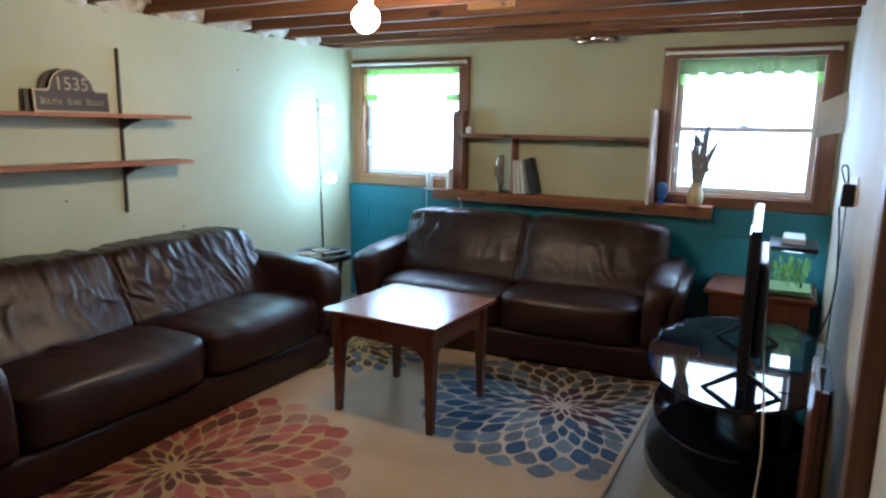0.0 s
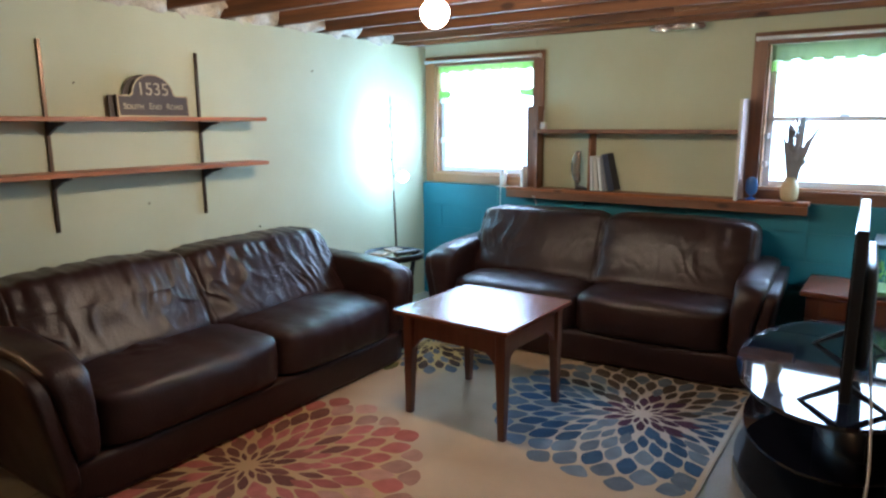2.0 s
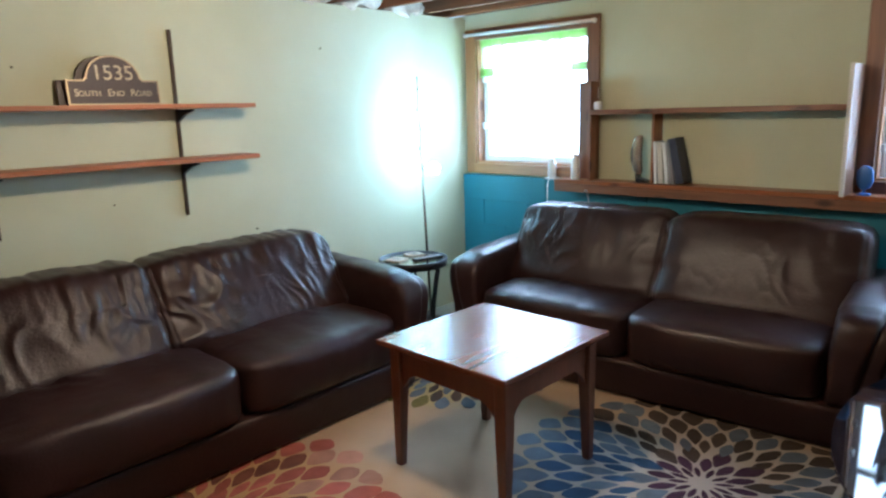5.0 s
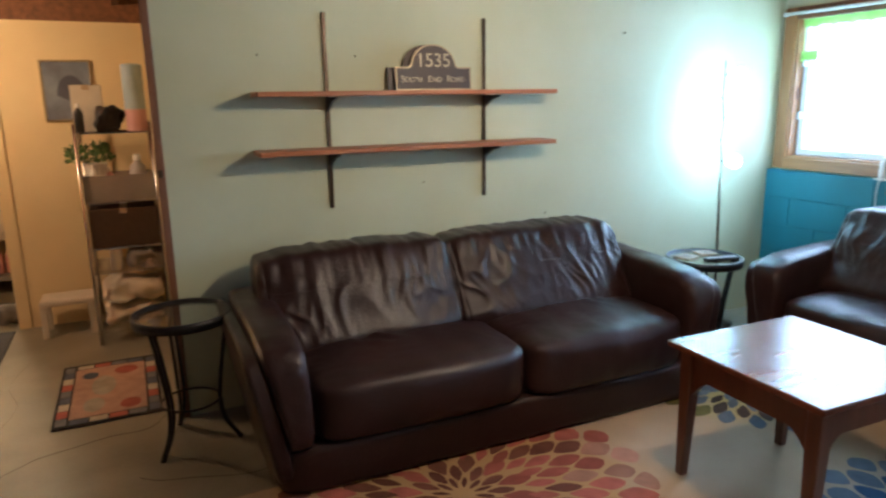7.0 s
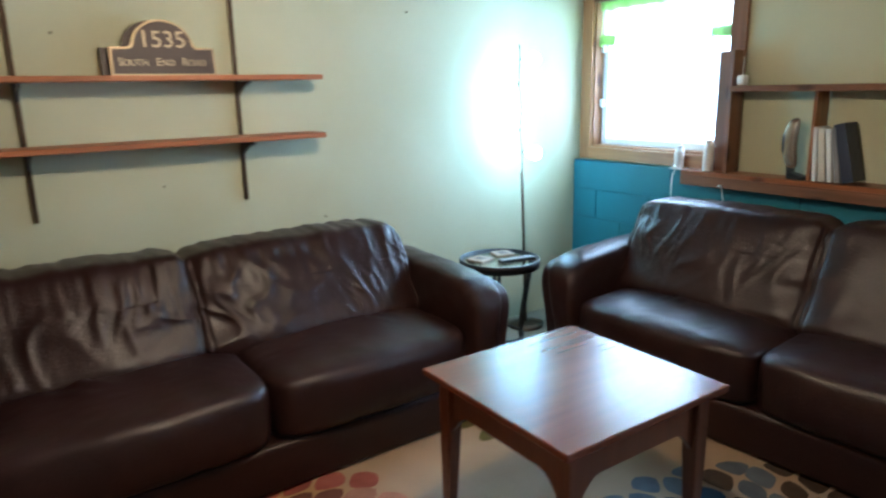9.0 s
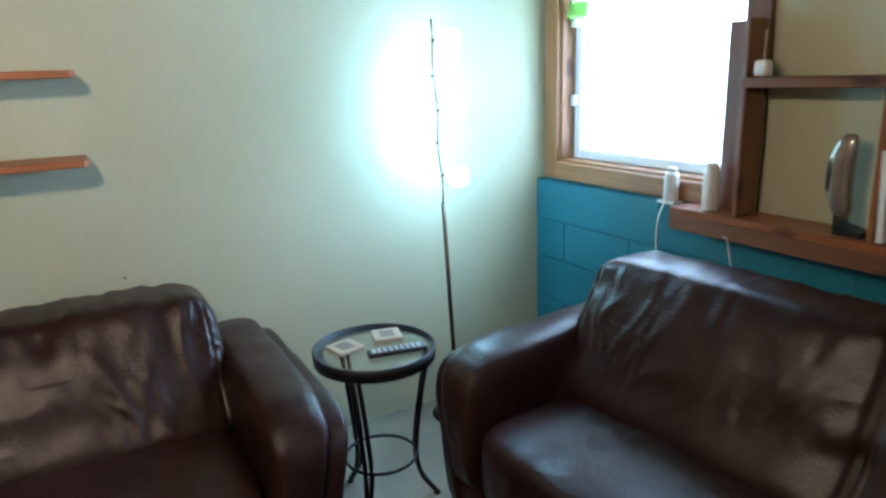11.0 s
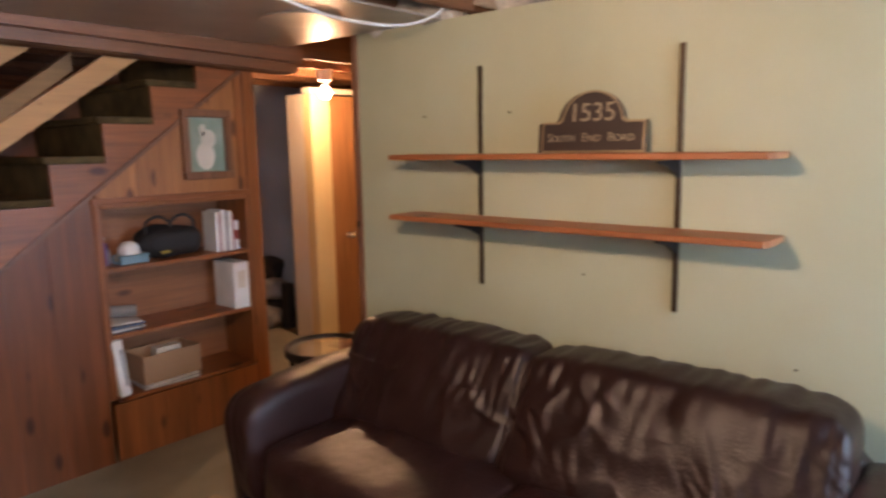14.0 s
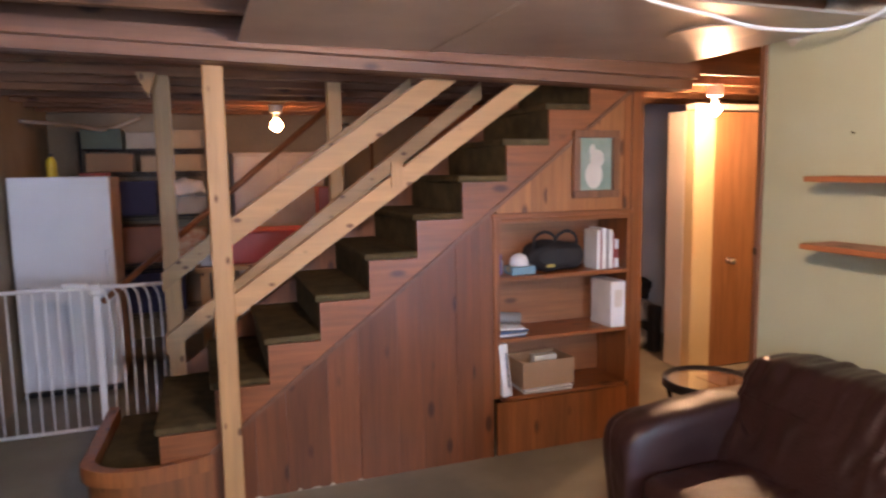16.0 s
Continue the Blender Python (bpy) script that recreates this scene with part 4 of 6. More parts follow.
def rug_tints(m, spots):
    """Washes of dye printed round each flower: (x, y, radius, colour, weight)."""
    nt = m.node_tree
    n, lk = nt.nodes, nt.links.new
    b = n["Principled BSDF"]
    src = b.inputs["Base Color"].links[0].from_socket
    co = n.new("ShaderNodeTexCoord")
    cloud = n.new("ShaderNodeTexNoise")
    cloud.inputs["Scale"].default_value, cloud.inputs["Detail"].default_value = 5.0, 4
    lk(co.outputs["Object"], cloud.inputs["Vector"])
    for x, y, r, c, wgt in spots:
        dist = n.new("ShaderNodeVectorMath")
        dist.operation = "DISTANCE"
        lk(co.outputs["Object"], dist.inputs[0])
        dist.inputs[1].default_value = (x, y, 0.01)
        ad = n.new("ShaderNodeMath")
        ad.operation = "MULTIPLY_ADD"
        lk(cloud.outputs[0], ad.inputs[0])
        ad.inputs[1].default_value = 0.5
        lk(dist.outputs["Value"], ad.inputs[2])
        mr = n.new("ShaderNodeMapRange")
        mr.interpolation_type = "SMOOTHSTEP"
        lk(ad.outputs[0], mr.inputs[0])
        mr.inputs[1].default_value, mr.inputs[2].default_value = r + 0.32, r + 0.05
        mr.inputs[3].default_value, mr.inputs[4].default_value = 0.0, wgt
        mx = n.new("ShaderNodeMix")
        mx.data_type = "RGBA"
        lk(mr.outputs[0], mx.inputs[0])
        lk(src, mx.inputs[6])
        mx.inputs[7].default_value = (*c, 1)
        src = mx.outputs[2]
    lk(src, b.inputs["Base Color"])


rug_tints(M["rug"], ((-0.66, -0.534, 0.72, (0.50, 0.29, 0.10), 0.55), (0.61, 0.963, 0.66, (0.40, 0.40, 0.40), 0.4), (-0.935, 1.265, 0.50, (0.42, 0.34, 0.12), 0.7)))


# ---- lamps ----
def bulb_mesh(r=0.03):
    pts = [(0.0001, -r * 1.05)] + [(r * math.sin(a), -r * math.cos(a)) for a in np.linspace(0.35, 2.65, 10)] + [(r * 0.42, r * 1.0), (r * 0.40, r * 1.2)]
    return lathe(pts, 16)


def ceiling_bulb(x, y, z, mt, label, r=0.032):
    e = thing("ceiling_bulb", (x, y, z), label, "lamp", "bare ceiling bulbs")
    part("bulb", bulb_mesh(r), mt, e, "glowing frosted bulb", smooth=True)
    part("socket", lathe([(r * 0.40, r * 1.2), (r * 0.5, r * 1.22), (r * 0.5, r * 1.22 + 0.035), (0.05, r * 1.22 + 0.04), (0.055, CEIL - z)], 20), "white", e, smooth=False)


ceiling_bulb(1.75, -2.29, 1.955, "bulb", "bare lit bulb in a ceiling socket", 0.06)
ceiling_bulb(-0.93, -5.23, 1.965, "bulb_hall", "bare warm bulb lighting the hall", 0.04)
ceiling_bulb(1.81, -7.18, 1.965, "bulb_store", "bare warm bulb lighting the storage area", 0.05)
fl = thing("floor_lamp", (0.17, -0.585, 0), "slim bronze floor lamp with five lit bulbs up its stem", "lamp")
fl.rotation_euler = Euler((radians(2.4), 0, 0))
part("base", lathe([(0.11, 0), (0.115, 0.012), (0.06, 0.022), (0.012, 0.03)], 28), "rust", fl, smooth=True)
part("pole", rod((0, 0, 0.03), (0, 0, 0.97), 0.009, n=12), "rust", fl, smooth=True)
wav = [(0, 0.005 * math.sin(k * 1.25), 0.97 + k * 0.06) for k in range(13)]
part("wavy_stem", tube(curve_points(wav, 4), 0.0042), "rust", fl, smooth=True)
for k, (z, s) in enumerate(((1.085, 1), (1.215, -1), (1.345, 1), (1.475, -1), (1.61, 1))):
    arm = part("bulb_arm", rod((0, 0, z), (0.026 * s, s * 0.018, z + 0.002), 0.006), "rust", fl)
    b = bulb_mesh(0.042)
    bmesh.ops.transform(b, matrix=pose(0, 0, z - 0.004, 0, 0, -56) @ pose(0, s * 0.078, 0, 90 * s, 0, 0), verts=b.verts)
    part("bulb", b, "bulb_cool", arm, "glowing cool white bulb", smooth=True)


# ---- wall shelves ----
def wall_standard(y):
    e = thing("shelf_standard", (0.0, y, 0.965), "dark slotted metal shelf standard screwed to the wall", "shelf bracket", "shelf standards")
    part("rail", box(0.001, -0.0095, 0, 0.014, 0.0095, 0.935, 0.002), "rust", e)
    for z in (0.263, 0.528):
        part("bracket", prism([(0.015, z + 0.015), (0.185, z + 0.015), (0.185, z + 0.008), (0.10, z - 0.010), (0.045, z - 0.035), (0.015, z - 0.05)], "y", -0.006, 0.006), "black", e)


wall_standard(-2.236)
wall_standard(-3.10)


def shelf_board(z, y0, y1, label):
    y = (y0 + y1) / 2
    L = (y1 - y0) / 2
    bm = prism([(0.017, -L), (0.205, -L), (0.208, L * 0.2), (0.205, L - 0.012), (0.175, L), (0.017, L)], "z", 0, 0.022)
    ob = part("wall_shelf", bm, "shelf")
    ob.location = (0, y, z)
    bv = ob.modifiers.new("edge", "BEVEL")
    bv.width = 0.003
    return tagged(ob, label, "shelf", "wall shelves")


shelf_board(1.247, -3.47, -1.885, "long reddish cedar board shelf, empty")
shelf_board(1.512, -3.465, -1.885, "long reddish cedar board shelf holding a house plaque")
# house plaque
pq = thing("house_plaque", (0.062, -2.55, 1.535), "dark brown arched address plaque standing on the shelf", "plaque", rz=90)
pq.rotation_euler = Euler((radians(-5), 0, radians(90)))
bm = prism([(-0.215, 0), (0.215, 0), (0.215, 0.118), (0.142, 0.118)] + [(0.128 * math.cos(a), 0.118 + 0.115 * math.sin(a)) for a in np.linspace(0.12, math.pi - 0.12, 18)] + [(-0.142, 0.118), (-0.215, 0.118)], "y", -0.001, 0.0)
part("rim", bm, colour("plaque_rim", (0.42, 0.33, 0.20), 0.45, metal=0.6), pq)
bm = prism([(-0.207, 0.008), (0.207, 0.008), (0.207, 0.110), (0.136, 0.110)] + [(0.120 * math.cos(a), 0.118 + 0.107 * math.sin(a)) for a in np.linspace(0.05, math.pi - 0.05, 18)] + [(-0.136, 0.110), (-0.207, 0.110)], "y", -0.003, 0.0)
part("plate", bm, colour("plaque_brown", (0.045, 0.026, 0.020), 0.5, bump=0.3), pq)
for name, y0, y1 in (("body", 0.0, 0.018), ("back_panel", 0.026, 0.036)):
    bm = prism([(-0.215, 0), (0.215, 0), (0.215, 0.118), (0.142, 0.118)] + [(0.128 * math.cos(a), 0.118 + 0.115 * math.sin(a)) for a in np.linspace(0.12, math.pi - 0.12, 18)] + [(-0.142, 0.118), (-0.215, 0.118)], "y", y0, y1)
    if y0:
        bmesh.ops.translate(bm, verts=bm.verts, vec=(-0.032, 0, 0))
    part(name, bm, colour("plaque_brown", (0.045, 0.026, 0.020), 0.5, bump=0.3), pq)
for x in (-0.16, 0.16):
    part("spacer", box(x - 0.012, 0.018, 0.04, x + 0.012, 0.026, 0.065), colour("plaque_brown", (0.045, 0.026, 0.020), 0.5, bump=0.3), pq)
pq.scale = (0.98, 0.98, 0.98)
M["gold"] = mat("pale_raised_letters", (0.40, 0.33, 0.22), 0.45, metal=0.3)
words("1535", 0.098, "gold", pq, pose(0.0, -0.004, 0.118, 90), "pale raised house number")
for wx, tx, size in ((-0.176, "S", 0.046), (-0.118, "OUTH", 0.036), (-0.026, "E", 0.046), (0.014, "ND", 0.036), (0.083, "R", 0.046), (0.135, "OAD", 0.036)):
    words(tx, size, "gold", pq, pose(wx, -0.004, 0.042, 90), "pale raised street name")
for y, z in ((-1.83, 0.83), (-2.95, 1.70), (-3.42, 1.70), (-1.30, 1.85), (-2.6, 1.06)):
    tagged(part("wall_nail", rod((0, y, z), (0.012, y, z + 0.003), 0.004, n=8), "rust"), "small rusty nail in the green wall", "nail", "wall nails")


# ---- ledge and shelf on the window wall ----
lg = part("ledge_board", box(0.885, -0.105, 0.9725, 3.0, UP - 0.001, 0.998, 0.003), "pine_h")
tagged(lg, "long brown wooden ledge below the windows", "ledge")
part("front_trim", box(0.885, -0.105, 0.918, 3.0, -0.0955, 0.972, 0.003), "trim_h", lg)
ws = thing("window_shelf", (1.85, -0.03, 0.998), "low wooden wall shelf between the windows, nearly empty", "shelf")
part("end_panel", box(-0.845, 0.028, 0, -0.705, 0.046, 0.62, 0.003), "trim_v", ws)
part("end_panel", box(-0.725, -0.055, 0, -0.707, 0.027, 0.62, 0.003), "trim_v", ws)
part("end_panel", box(0.735, -0.155, 0, 0.752, 0.075, 0.635, 0.003), "trim_v", ws, "pale edged upright board")
part("white_edge", box(0.733, -0.163, 0, 0.754, -0.1555, 0.635, 0.002), "paper", ws)
part("shelf", box(-0.706, -0.09, 0.415, 0.734, 0.075, 0.445, 0.003), "trim_h", ws)
part("divider", box(-0.30, -0.05, 0.0, -0.284, 0.07, 0.414, 0.002), "pine", ws)


def book(at, w, d, h, mt, tilt=0, rz=0, label="", group="books", name="book", pages=True):
    e = thing(name, at, label, "book", group)
    e.rotation_euler = Euler((0, radians(tilt), radians(rz)))
    part("cover", box(0, 0, 0, w, d, h, 0.002), mt, e)
    if pages:
        part("pages", box(0.003, 0.003, h - 0.003, w - 0.003, d - 0.003, h + 0.0008), "paper", e)
    return e


c_navy = colour("navy_cover", (0.02, 0.025, 0.045), 0.5)
c_cream = colour("cream_cover", (0.62, 0.56, 0.45), 0.6)
c_grey = colour("grey_cover", (0.22, 0.21, 0.20), 0.6)
c_red = colour("red_cover", (0.32, 0.05, 0.035), 0.5)
for i, (x, w, h, mt, tl) in enumerate(((1.578, 0.018, 0.25, "paper", -3), (1.607, 0.03, 0.245, c_cream, -5), (1.648, 0.022, 0.245, "paper", -7), (1.68, 0.024, 0.25, c_grey, -9), (1.715, 0.05, 0.27, c_navy, -14))):
    book((x, -0.085, 1.0), w, 0.12, h, mt, tl, label=("dark navy binder leaning on books" if i == 4 else "slim pale book standing on the ledge"))
ph = thing("desk_phone", (1.48, -0.04, 0.998), "shiny old telephone handset on a cradle", "telephone")
part("stand", prism([(-0.03, 0), (0.05, 0), (0.045, 0.015), (-0.02, 0.03), (-0.025, 0.1), (-0.035, 0.1)], "y", -0.03, 0.03), "plastic", ph)
hb = pillow((0.066, 0.05, 0.24), 3.0, 10, warp=lambda p, q: p + Vector((-0.03 + 0.02 * q.z * q.z, -0.02, 0.17)))
part("handset", hb, colour("bronze_shell", (0.50, 0.44, 0.36), 0.25, metal=0.8), ph, smooth=True)
part("grip", pillow((0.022, 0.054, 0.11), 3.5, 6, warp=lambda p, q: p + Vector((-0.05, -0.02, 0.17))), "plastic", ph, smooth=True)
sp = thing("shelf_speaker", (1.18, -0.06, 1.443), "small white plastic box on the shelf end", "box")
part("body", pillow((0.045, 0.04, 0.05), 6, 5, warp=lambda p, q: p + Vector((0, 0, 0.026))), "white", sp, smooth=True)
part("aerial", rod((0, 0, 0.05), (0, 0, 0.14), 0.002), "white", sp)
for x, h, lab in ((0.80, 0.11, "clear plastic tube standing on the window sill"), (1.01, 0.15, "white plastic dispenser on the window sill")):
    e = thing("sill_bottle", (x, 0.0, 0.995 if x < 0.85 else 0.998), lab, "bottle")
    part("body", lathe([(0.026, 0), (0.028, 0.004), (0.028, h * 0.8), (0.02, h)], 16), "white", e, smooth=True)
    part("cap", lathe([(0.02, h), (0.02, h + 0.012), (0.012, h + 0.016)], 16), "paper", e)
    bpy.data.objects[e.name].location.y = -0.045 if x > 0.85 else 0.0
tagged(part("sill_bracket", box(0.76, -0.03, 0.985, 0.84, 0.027, 0.9945), "white"), "small white sill bracket", "bracket")
for x0, x1, seed in ((0.80, 0.93, 1), (1.12, 1.20, 2)):
    pts = curve_points([(x0, -0.03 if x0 < 1 else -0.11, 1.0 if x0 < 1 else 0.93), (x0 + 0.03, -0.10 if x0 < 1 else -0.13, 0.93), (x0 + 0.05, -0.112, 0.80), (x1, -0.10, 0.70)])
    tagged(part("phone_cable", tube(pts, 0.003, 6), "white", smooth=True), "thin white cable hanging behind the sofa", "cable", "wall cords")

# things at the second window
va = thing("flower_vase", (2.88, -0.03, 0.998), "pale vase with dried leaves, greyed for window glare, on the ledge", "vase")
part("vase", lathe([(0.035, 0), (0.05, 0.02), (0.055, 0.07), (0.04, 0.12), (0.034, 0.145), (0.038, 0.15)], 22), colour("cream_ceramic", (0.60, 0.50, 0.30), 0.3), va, smooth=True)
rr = random.Random(4)
bm = bmesh.new()
for i in range(14):
    a, l = rr.uniform(0, 6.28), rr.uniform(0.22, 0.44)
    tip = Vector((math.cos(a) * 0.05 + 0.03 * rr.uniform(-1, 1), math.sin(a) * 0.03, 0.14 + l))
    tube(curve_points([(0, 0, 0.1), (tip.x * 0.3, tip.y * 0.3, 0.14 + l * 0.5), tip], 4), 0.003, 5, bm)
part("stem_bunch", bm, "leaf", va)
for i, (lx, ly, h, w, bend) in enumerate(((-0.01, 0.0, 0.36, 0.045, -0.02), (0.02, 0.01, 0.39, 0.05, 0.03), (0.035, -0.01, 0.33, 0.04, 0.10), (0.0, -0.015, 0.30, 0.04, 0.05), (-0.02, 0.015, 0.27, 0.035, -0.04))):
    bl = bmesh.new()
    g = []
    for k in range(9):
        u = k / 8
        cx, ww = lx + bend * u * u, 0.72 * w * (0.25 + 1.1 * math.sin(math.pi * min(1, u * 0.85 + 0.1)))
        g.append([bl.verts.new((cx + sx * ww / 2, ly + 0.01 * sx * sx - 0.01 * abs(sx), 0.13 + h * u)) for sx in (-1, 0, 1)])
    for a, b in zip(g, g[1:]):
        for q in (0, 1):
            bl.faces.new((a[q], a[q + 1], b[q + 1], b[q]))
    part("leaf_blade", bl, "leaf", va, smooth=True)
bm = bmesh.new()
for i in range(14):
    a, z = rr.uniform(0, 6.28), rr.uniform(0.16, 0.46)
    w = 0.055 if z > 0.3 else 0.035
    c = Vector((math.cos(a) * w * rr.random() + 0.02, math.sin(a) * 0.03, z))
    d = Vector((math.cos(a) * 0.4, math.sin(a) * 0.4, rr.uniform(0.4, 1))).normalized() * rr.uniform(0.05, 0.10)
    e = d.cross(Vector((rr.uniform(-1, 1), rr.uniform(-1, 1), rr.uniform(-1, 1)))).normalized() * rr.uniform(0.014, 0.026)
    bm.faces.new([bm.verts.new(v) for v in (c, c + d * 0.5 + e, c + d, c + d * 0.5 - e)])
part("dried_leaves", bm, "leaf", va)
bp_ = thing("blue_fan", (2.665, -0.07, 0.998), "small blue plastic oval ornament on the ledge", "ornament")
part("base", lathe([(0.03, 0), (0.03, 0.01), (0.008, 0.015), (0.008, 0.03)], 16), colour("blue_plastic", (0.03, 0.14, 0.42), 0.35), bp_)
part("body", pillow((0.075, 0.03, 0.12), 2.4, 8, warp=lambda p, q: p + Vector((0, 0, 0.088))), colour("blue_plastic", (0.03, 0.14, 0.42), 0.35), bp_, smooth=True)


# ---- round iron side tables ----
def side_table(at, label):
    e = thing("side_table", at, label, "side table", "iron side tables")
    bm = lathe([(0.195, 0.575), (0.205, 0.570), (0.207, 0.610), (0.199, 0.612), (0.195, 0.596), (0.17, 0.593)], 40)
    bm.faces.ensure_lookup_table()
    bmesh.ops.delete(bm, geom=[f for f in bm.faces if len(f.verts) > 4], context="FACES")
    part("rim", bm, "black", e, smooth=True)
    part("glass_top", lathe([(0.0001, 0.594), (0.194, 0.594), (0.194, 0.600), (0.0001, 0.600)], 40), "glass", e).visible_shadow = False
    for k in range(3):
        a = math.radians(75 + 120 * k)
        d = Vector((math.cos(a), math.sin(a), 0))
        for off in (-0.012, 0.012):
            s = Vector((-d.y, d.x, 0)) * off
            pts = [d * 0.185 + s + Vector((0, 0, 0.575)), d * 0.155 + s + Vector((0, 0, 0.43)), d * 0.125 + s + Vector((0, 0, 0.22)), d * 0.14 + s * 0.6 + Vector((0, 0, 0.10)), d * 0.195 + s * 0.3 + Vector((0, 0, 0.012))]
            part("leg", tube(curve_points(pts, 5), 0.0085, 8), "black", e, smooth=True)
        part("foot", lathe([(0.012, 0), (0.014, 0.006), (0.008, 0.014)], 12, d * 0.197), "black", e)
    ring = [(0.125 * math.cos(t), 0.125 * math.sin(t), 0.20 + 0.0) for t in np.linspace(0, 2 * math.pi, 25)]
    part("brace_ring", tube(ring, 0.006, 8), "black", e, smooth=True)
    return e


side_table((0.58, -1.15, 0), "round black iron side table with glass top and remote control")
side_table((0.27, -3.865, 0), "round black iron side table with an empty glass top")
for x, y, r in ((0.53, -1.235, 12), (0.51, -1.07, -15)):
    e = thing("coaster", (x, y, 0.6005), "square stone coaster with worn print", "coaster", "coasters", r)
    part("tile", box(-0.05, -0.05, 0, 0.05, 0.05, 0.012, 0.003), colour("stone_coaster", (0.42, 0.33, 0.23), 0.7, grain=0.2, gscale=60), e)
    part("print", box(-0.03, -0.025, 0.012, 0.03, 0.025, 0.0125), colour("faded_print", (0.16, 0.13, 0.10), 0.7, scale=40), e)
rc = thing("remote_control", (0.655, -1.10, 0.6005), "black remote control with rows of pale buttons", "remote", rz=78)
part("body", box(-0.10, -0.023, 0, 0.10, 0.023, 0.016, 0.005, seg=2), "plastic", rc)
for i in range(9):
    for j in range(3):
        part("button", box(-0.085 + i * 0.019, -0.015 + j * 0.012, 0.016, -0.074 + i * 0.019, -0.007 + j * 0.012, 0.018), colour("grey_button", (0.4, 0.42, 0.45), 0.5), rc)

# ---- television corner ----
tvs = thing("tv_stand", (3.33, -1.52, 0), "oval black glass television stand with a curved base", "tv stand")


def oval(rx, ry, z0, z1, n=56):
    return prism([(rx * math.cos(2 * math.pi * k / n), ry * math.sin(2 * math.pi * k / n)) for k in range(n)], "z", z0, z1)


part("glass_top", oval(0.40, 0.71, 0.462, 0.474), "blackglass", tvs)
part("top_rim", oval(0.392, 0.70, 0.452, 0.461), "plastic", tvs)
part("lower_shelf", oval(0.36, 0.62, 0.215, 0.227), "blackglass", tvs)
part("base_plate", oval(0.385, 0.66, 0.0, 0.05), "plastic", tvs)
bm = bmesh.new()
g = []
for k in range(25):
    a = math.pi * 0.5 + math.pi * k / 24
    g.append([bm.verts.new((0.12 + 0.36 * math.cos(a) * 0.55, 0.42 * math.sin(a), z)) for z in (0.05, 0.451)])
for a, b in zip(g, g[1:]):
    bm.faces.new((a[0], b[0], b[1], a[1]))
cp = part("curved_panel", bm, "plastic", tvs, smooth=True)
cp.modifiers.new("thick", "SOLIDIFY").thickness = 0.02
part("rear_panel", box(0.20, -0.40, 0.05, 0.235, 0.40, 0.451), "plastic", tvs)
tv = thing("television", (3.355, -1.66, 0.474), "flat black television seen edge-on, switched off", "television", rz=2.2)
part("screen", box(-0.020, -0.52, 0.085, -0.016, 0.52, 0.655), "screen", tv)
part("bezel", box(-0.0155, -0.535, 0.07, 0.02, 0.535, 0.67, 0.004), "plastic", tv)
part("rear_shell", pillow((0.05, 0.8, 0.40), 6, 8, warp=lambda p, q: p + Vector((0.04, 0, 0.32))), "plastic", tv, smooth=True)
for s in (-1, 1):
    part("foot", prism([(-0.15, 0), (-0.13, 0), (0.0, 0.075), (0.13, 0), (0.15, 0), (0.012, 0.095), (-0.012, 0.095)], "y", s * 0.38 - 0.012, s * 0.38 + 0.012), "plastic", tv)
tagged(part("paper_slip", prism([(-2.02, 1.1455), (-1.94, 1.1455), (-1.93, 1.20), (-1.99, 1.235)], "x", 3.351, 3.353), "paper"), "white paper slip standing on the television", "paper")
et = thing("end_table", (3.35, -0.33, 0), "reddish brown wooden end table in the corner", "table")
part("tabletop", box(-0.30, -0.27, 0.53, 0.30, 0.27, 0.555, 0.004), "cherry", et)
part("drawer_box", box(-0.27, -0.245, 0.40, 0.27, 0.245, 0.529), "cherry_v", et)
part("drawer_front", box(-0.20, -0.253, 0.415, 0.20, -0.2455, 0.515, 0.003), "cherry_v", et)
for sx in (-1, 1):
    for sy in (-1, 1):
        part("leg", box(sx * 0.25 - 0.02, sy * 0.225 - 0.02, 0, sx * 0.25 + 0.02, sy * 0.225 + 0.02, 0.40, 0.003), "cherry_v", et)
aq = thing("fish_tank", (3.50, -0.36, 0.555), "small glass fish tank with green plants and black lid", "aquarium")
part("glass", box(-0.12, -0.20, 0.012, 0.12, 0.20, 0.27), "glass", aq).visible_shadow = False
part("base_rim", box(-0.125, -0.205, 0, 0.125, 0.205, 0.012), "plastic", aq)
part("lid", box(-0.13, -0.21, 0.271, 0.13, 0.21, 0.295, 0.004), "plastic", aq)
part("light_bar", box(-0.06, -0.12, 0.296, 0.06, 0.14, 0.335, 0.006), colour("cool_lamp_housing", (0.7, 0.75, 0.85), 0.3), aq)
part("gravel", box(-0.115, -0.195, 0.014, 0.115, 0.195, 0.04), colour("green_gravel", (0.12, 0.22, 0.10), 0.7, scale=60), aq)
part("lit_strip", box(-0.05, -0.15, 0.2635, 0.05, 0.15, 0.2695), mat("tank_light", (1, 1, 1), 0.5, emit=(0.72, 0.95, 1.0), power=14), aq)
bm = bmesh.new()
rr = random.Random(9)
for i in range(90):
    c = Vector((rr.uniform(-0.09, 0.09), rr.uniform(-0.17, 0.17), rr.uniform(0.04, 0.18)))
    d = Vector((rr.uniform(-0.3, 0.3), rr.uniform(-0.3, 0.3), 1)).normalized() * 0.05
    e = Vector((rr.uniform(-1, 1), rr.uniform(-1, 1), 0)).normalized() * 0.012
    bm.faces.new([bm.verts.new(v) for v in (c, c + d * 0.5 + e, c + d, c + d * 0.5 - e)])
part("water_plants", bm, colour("bright_weed", (0.13, 0.30, 0.08), 0.6), aq)
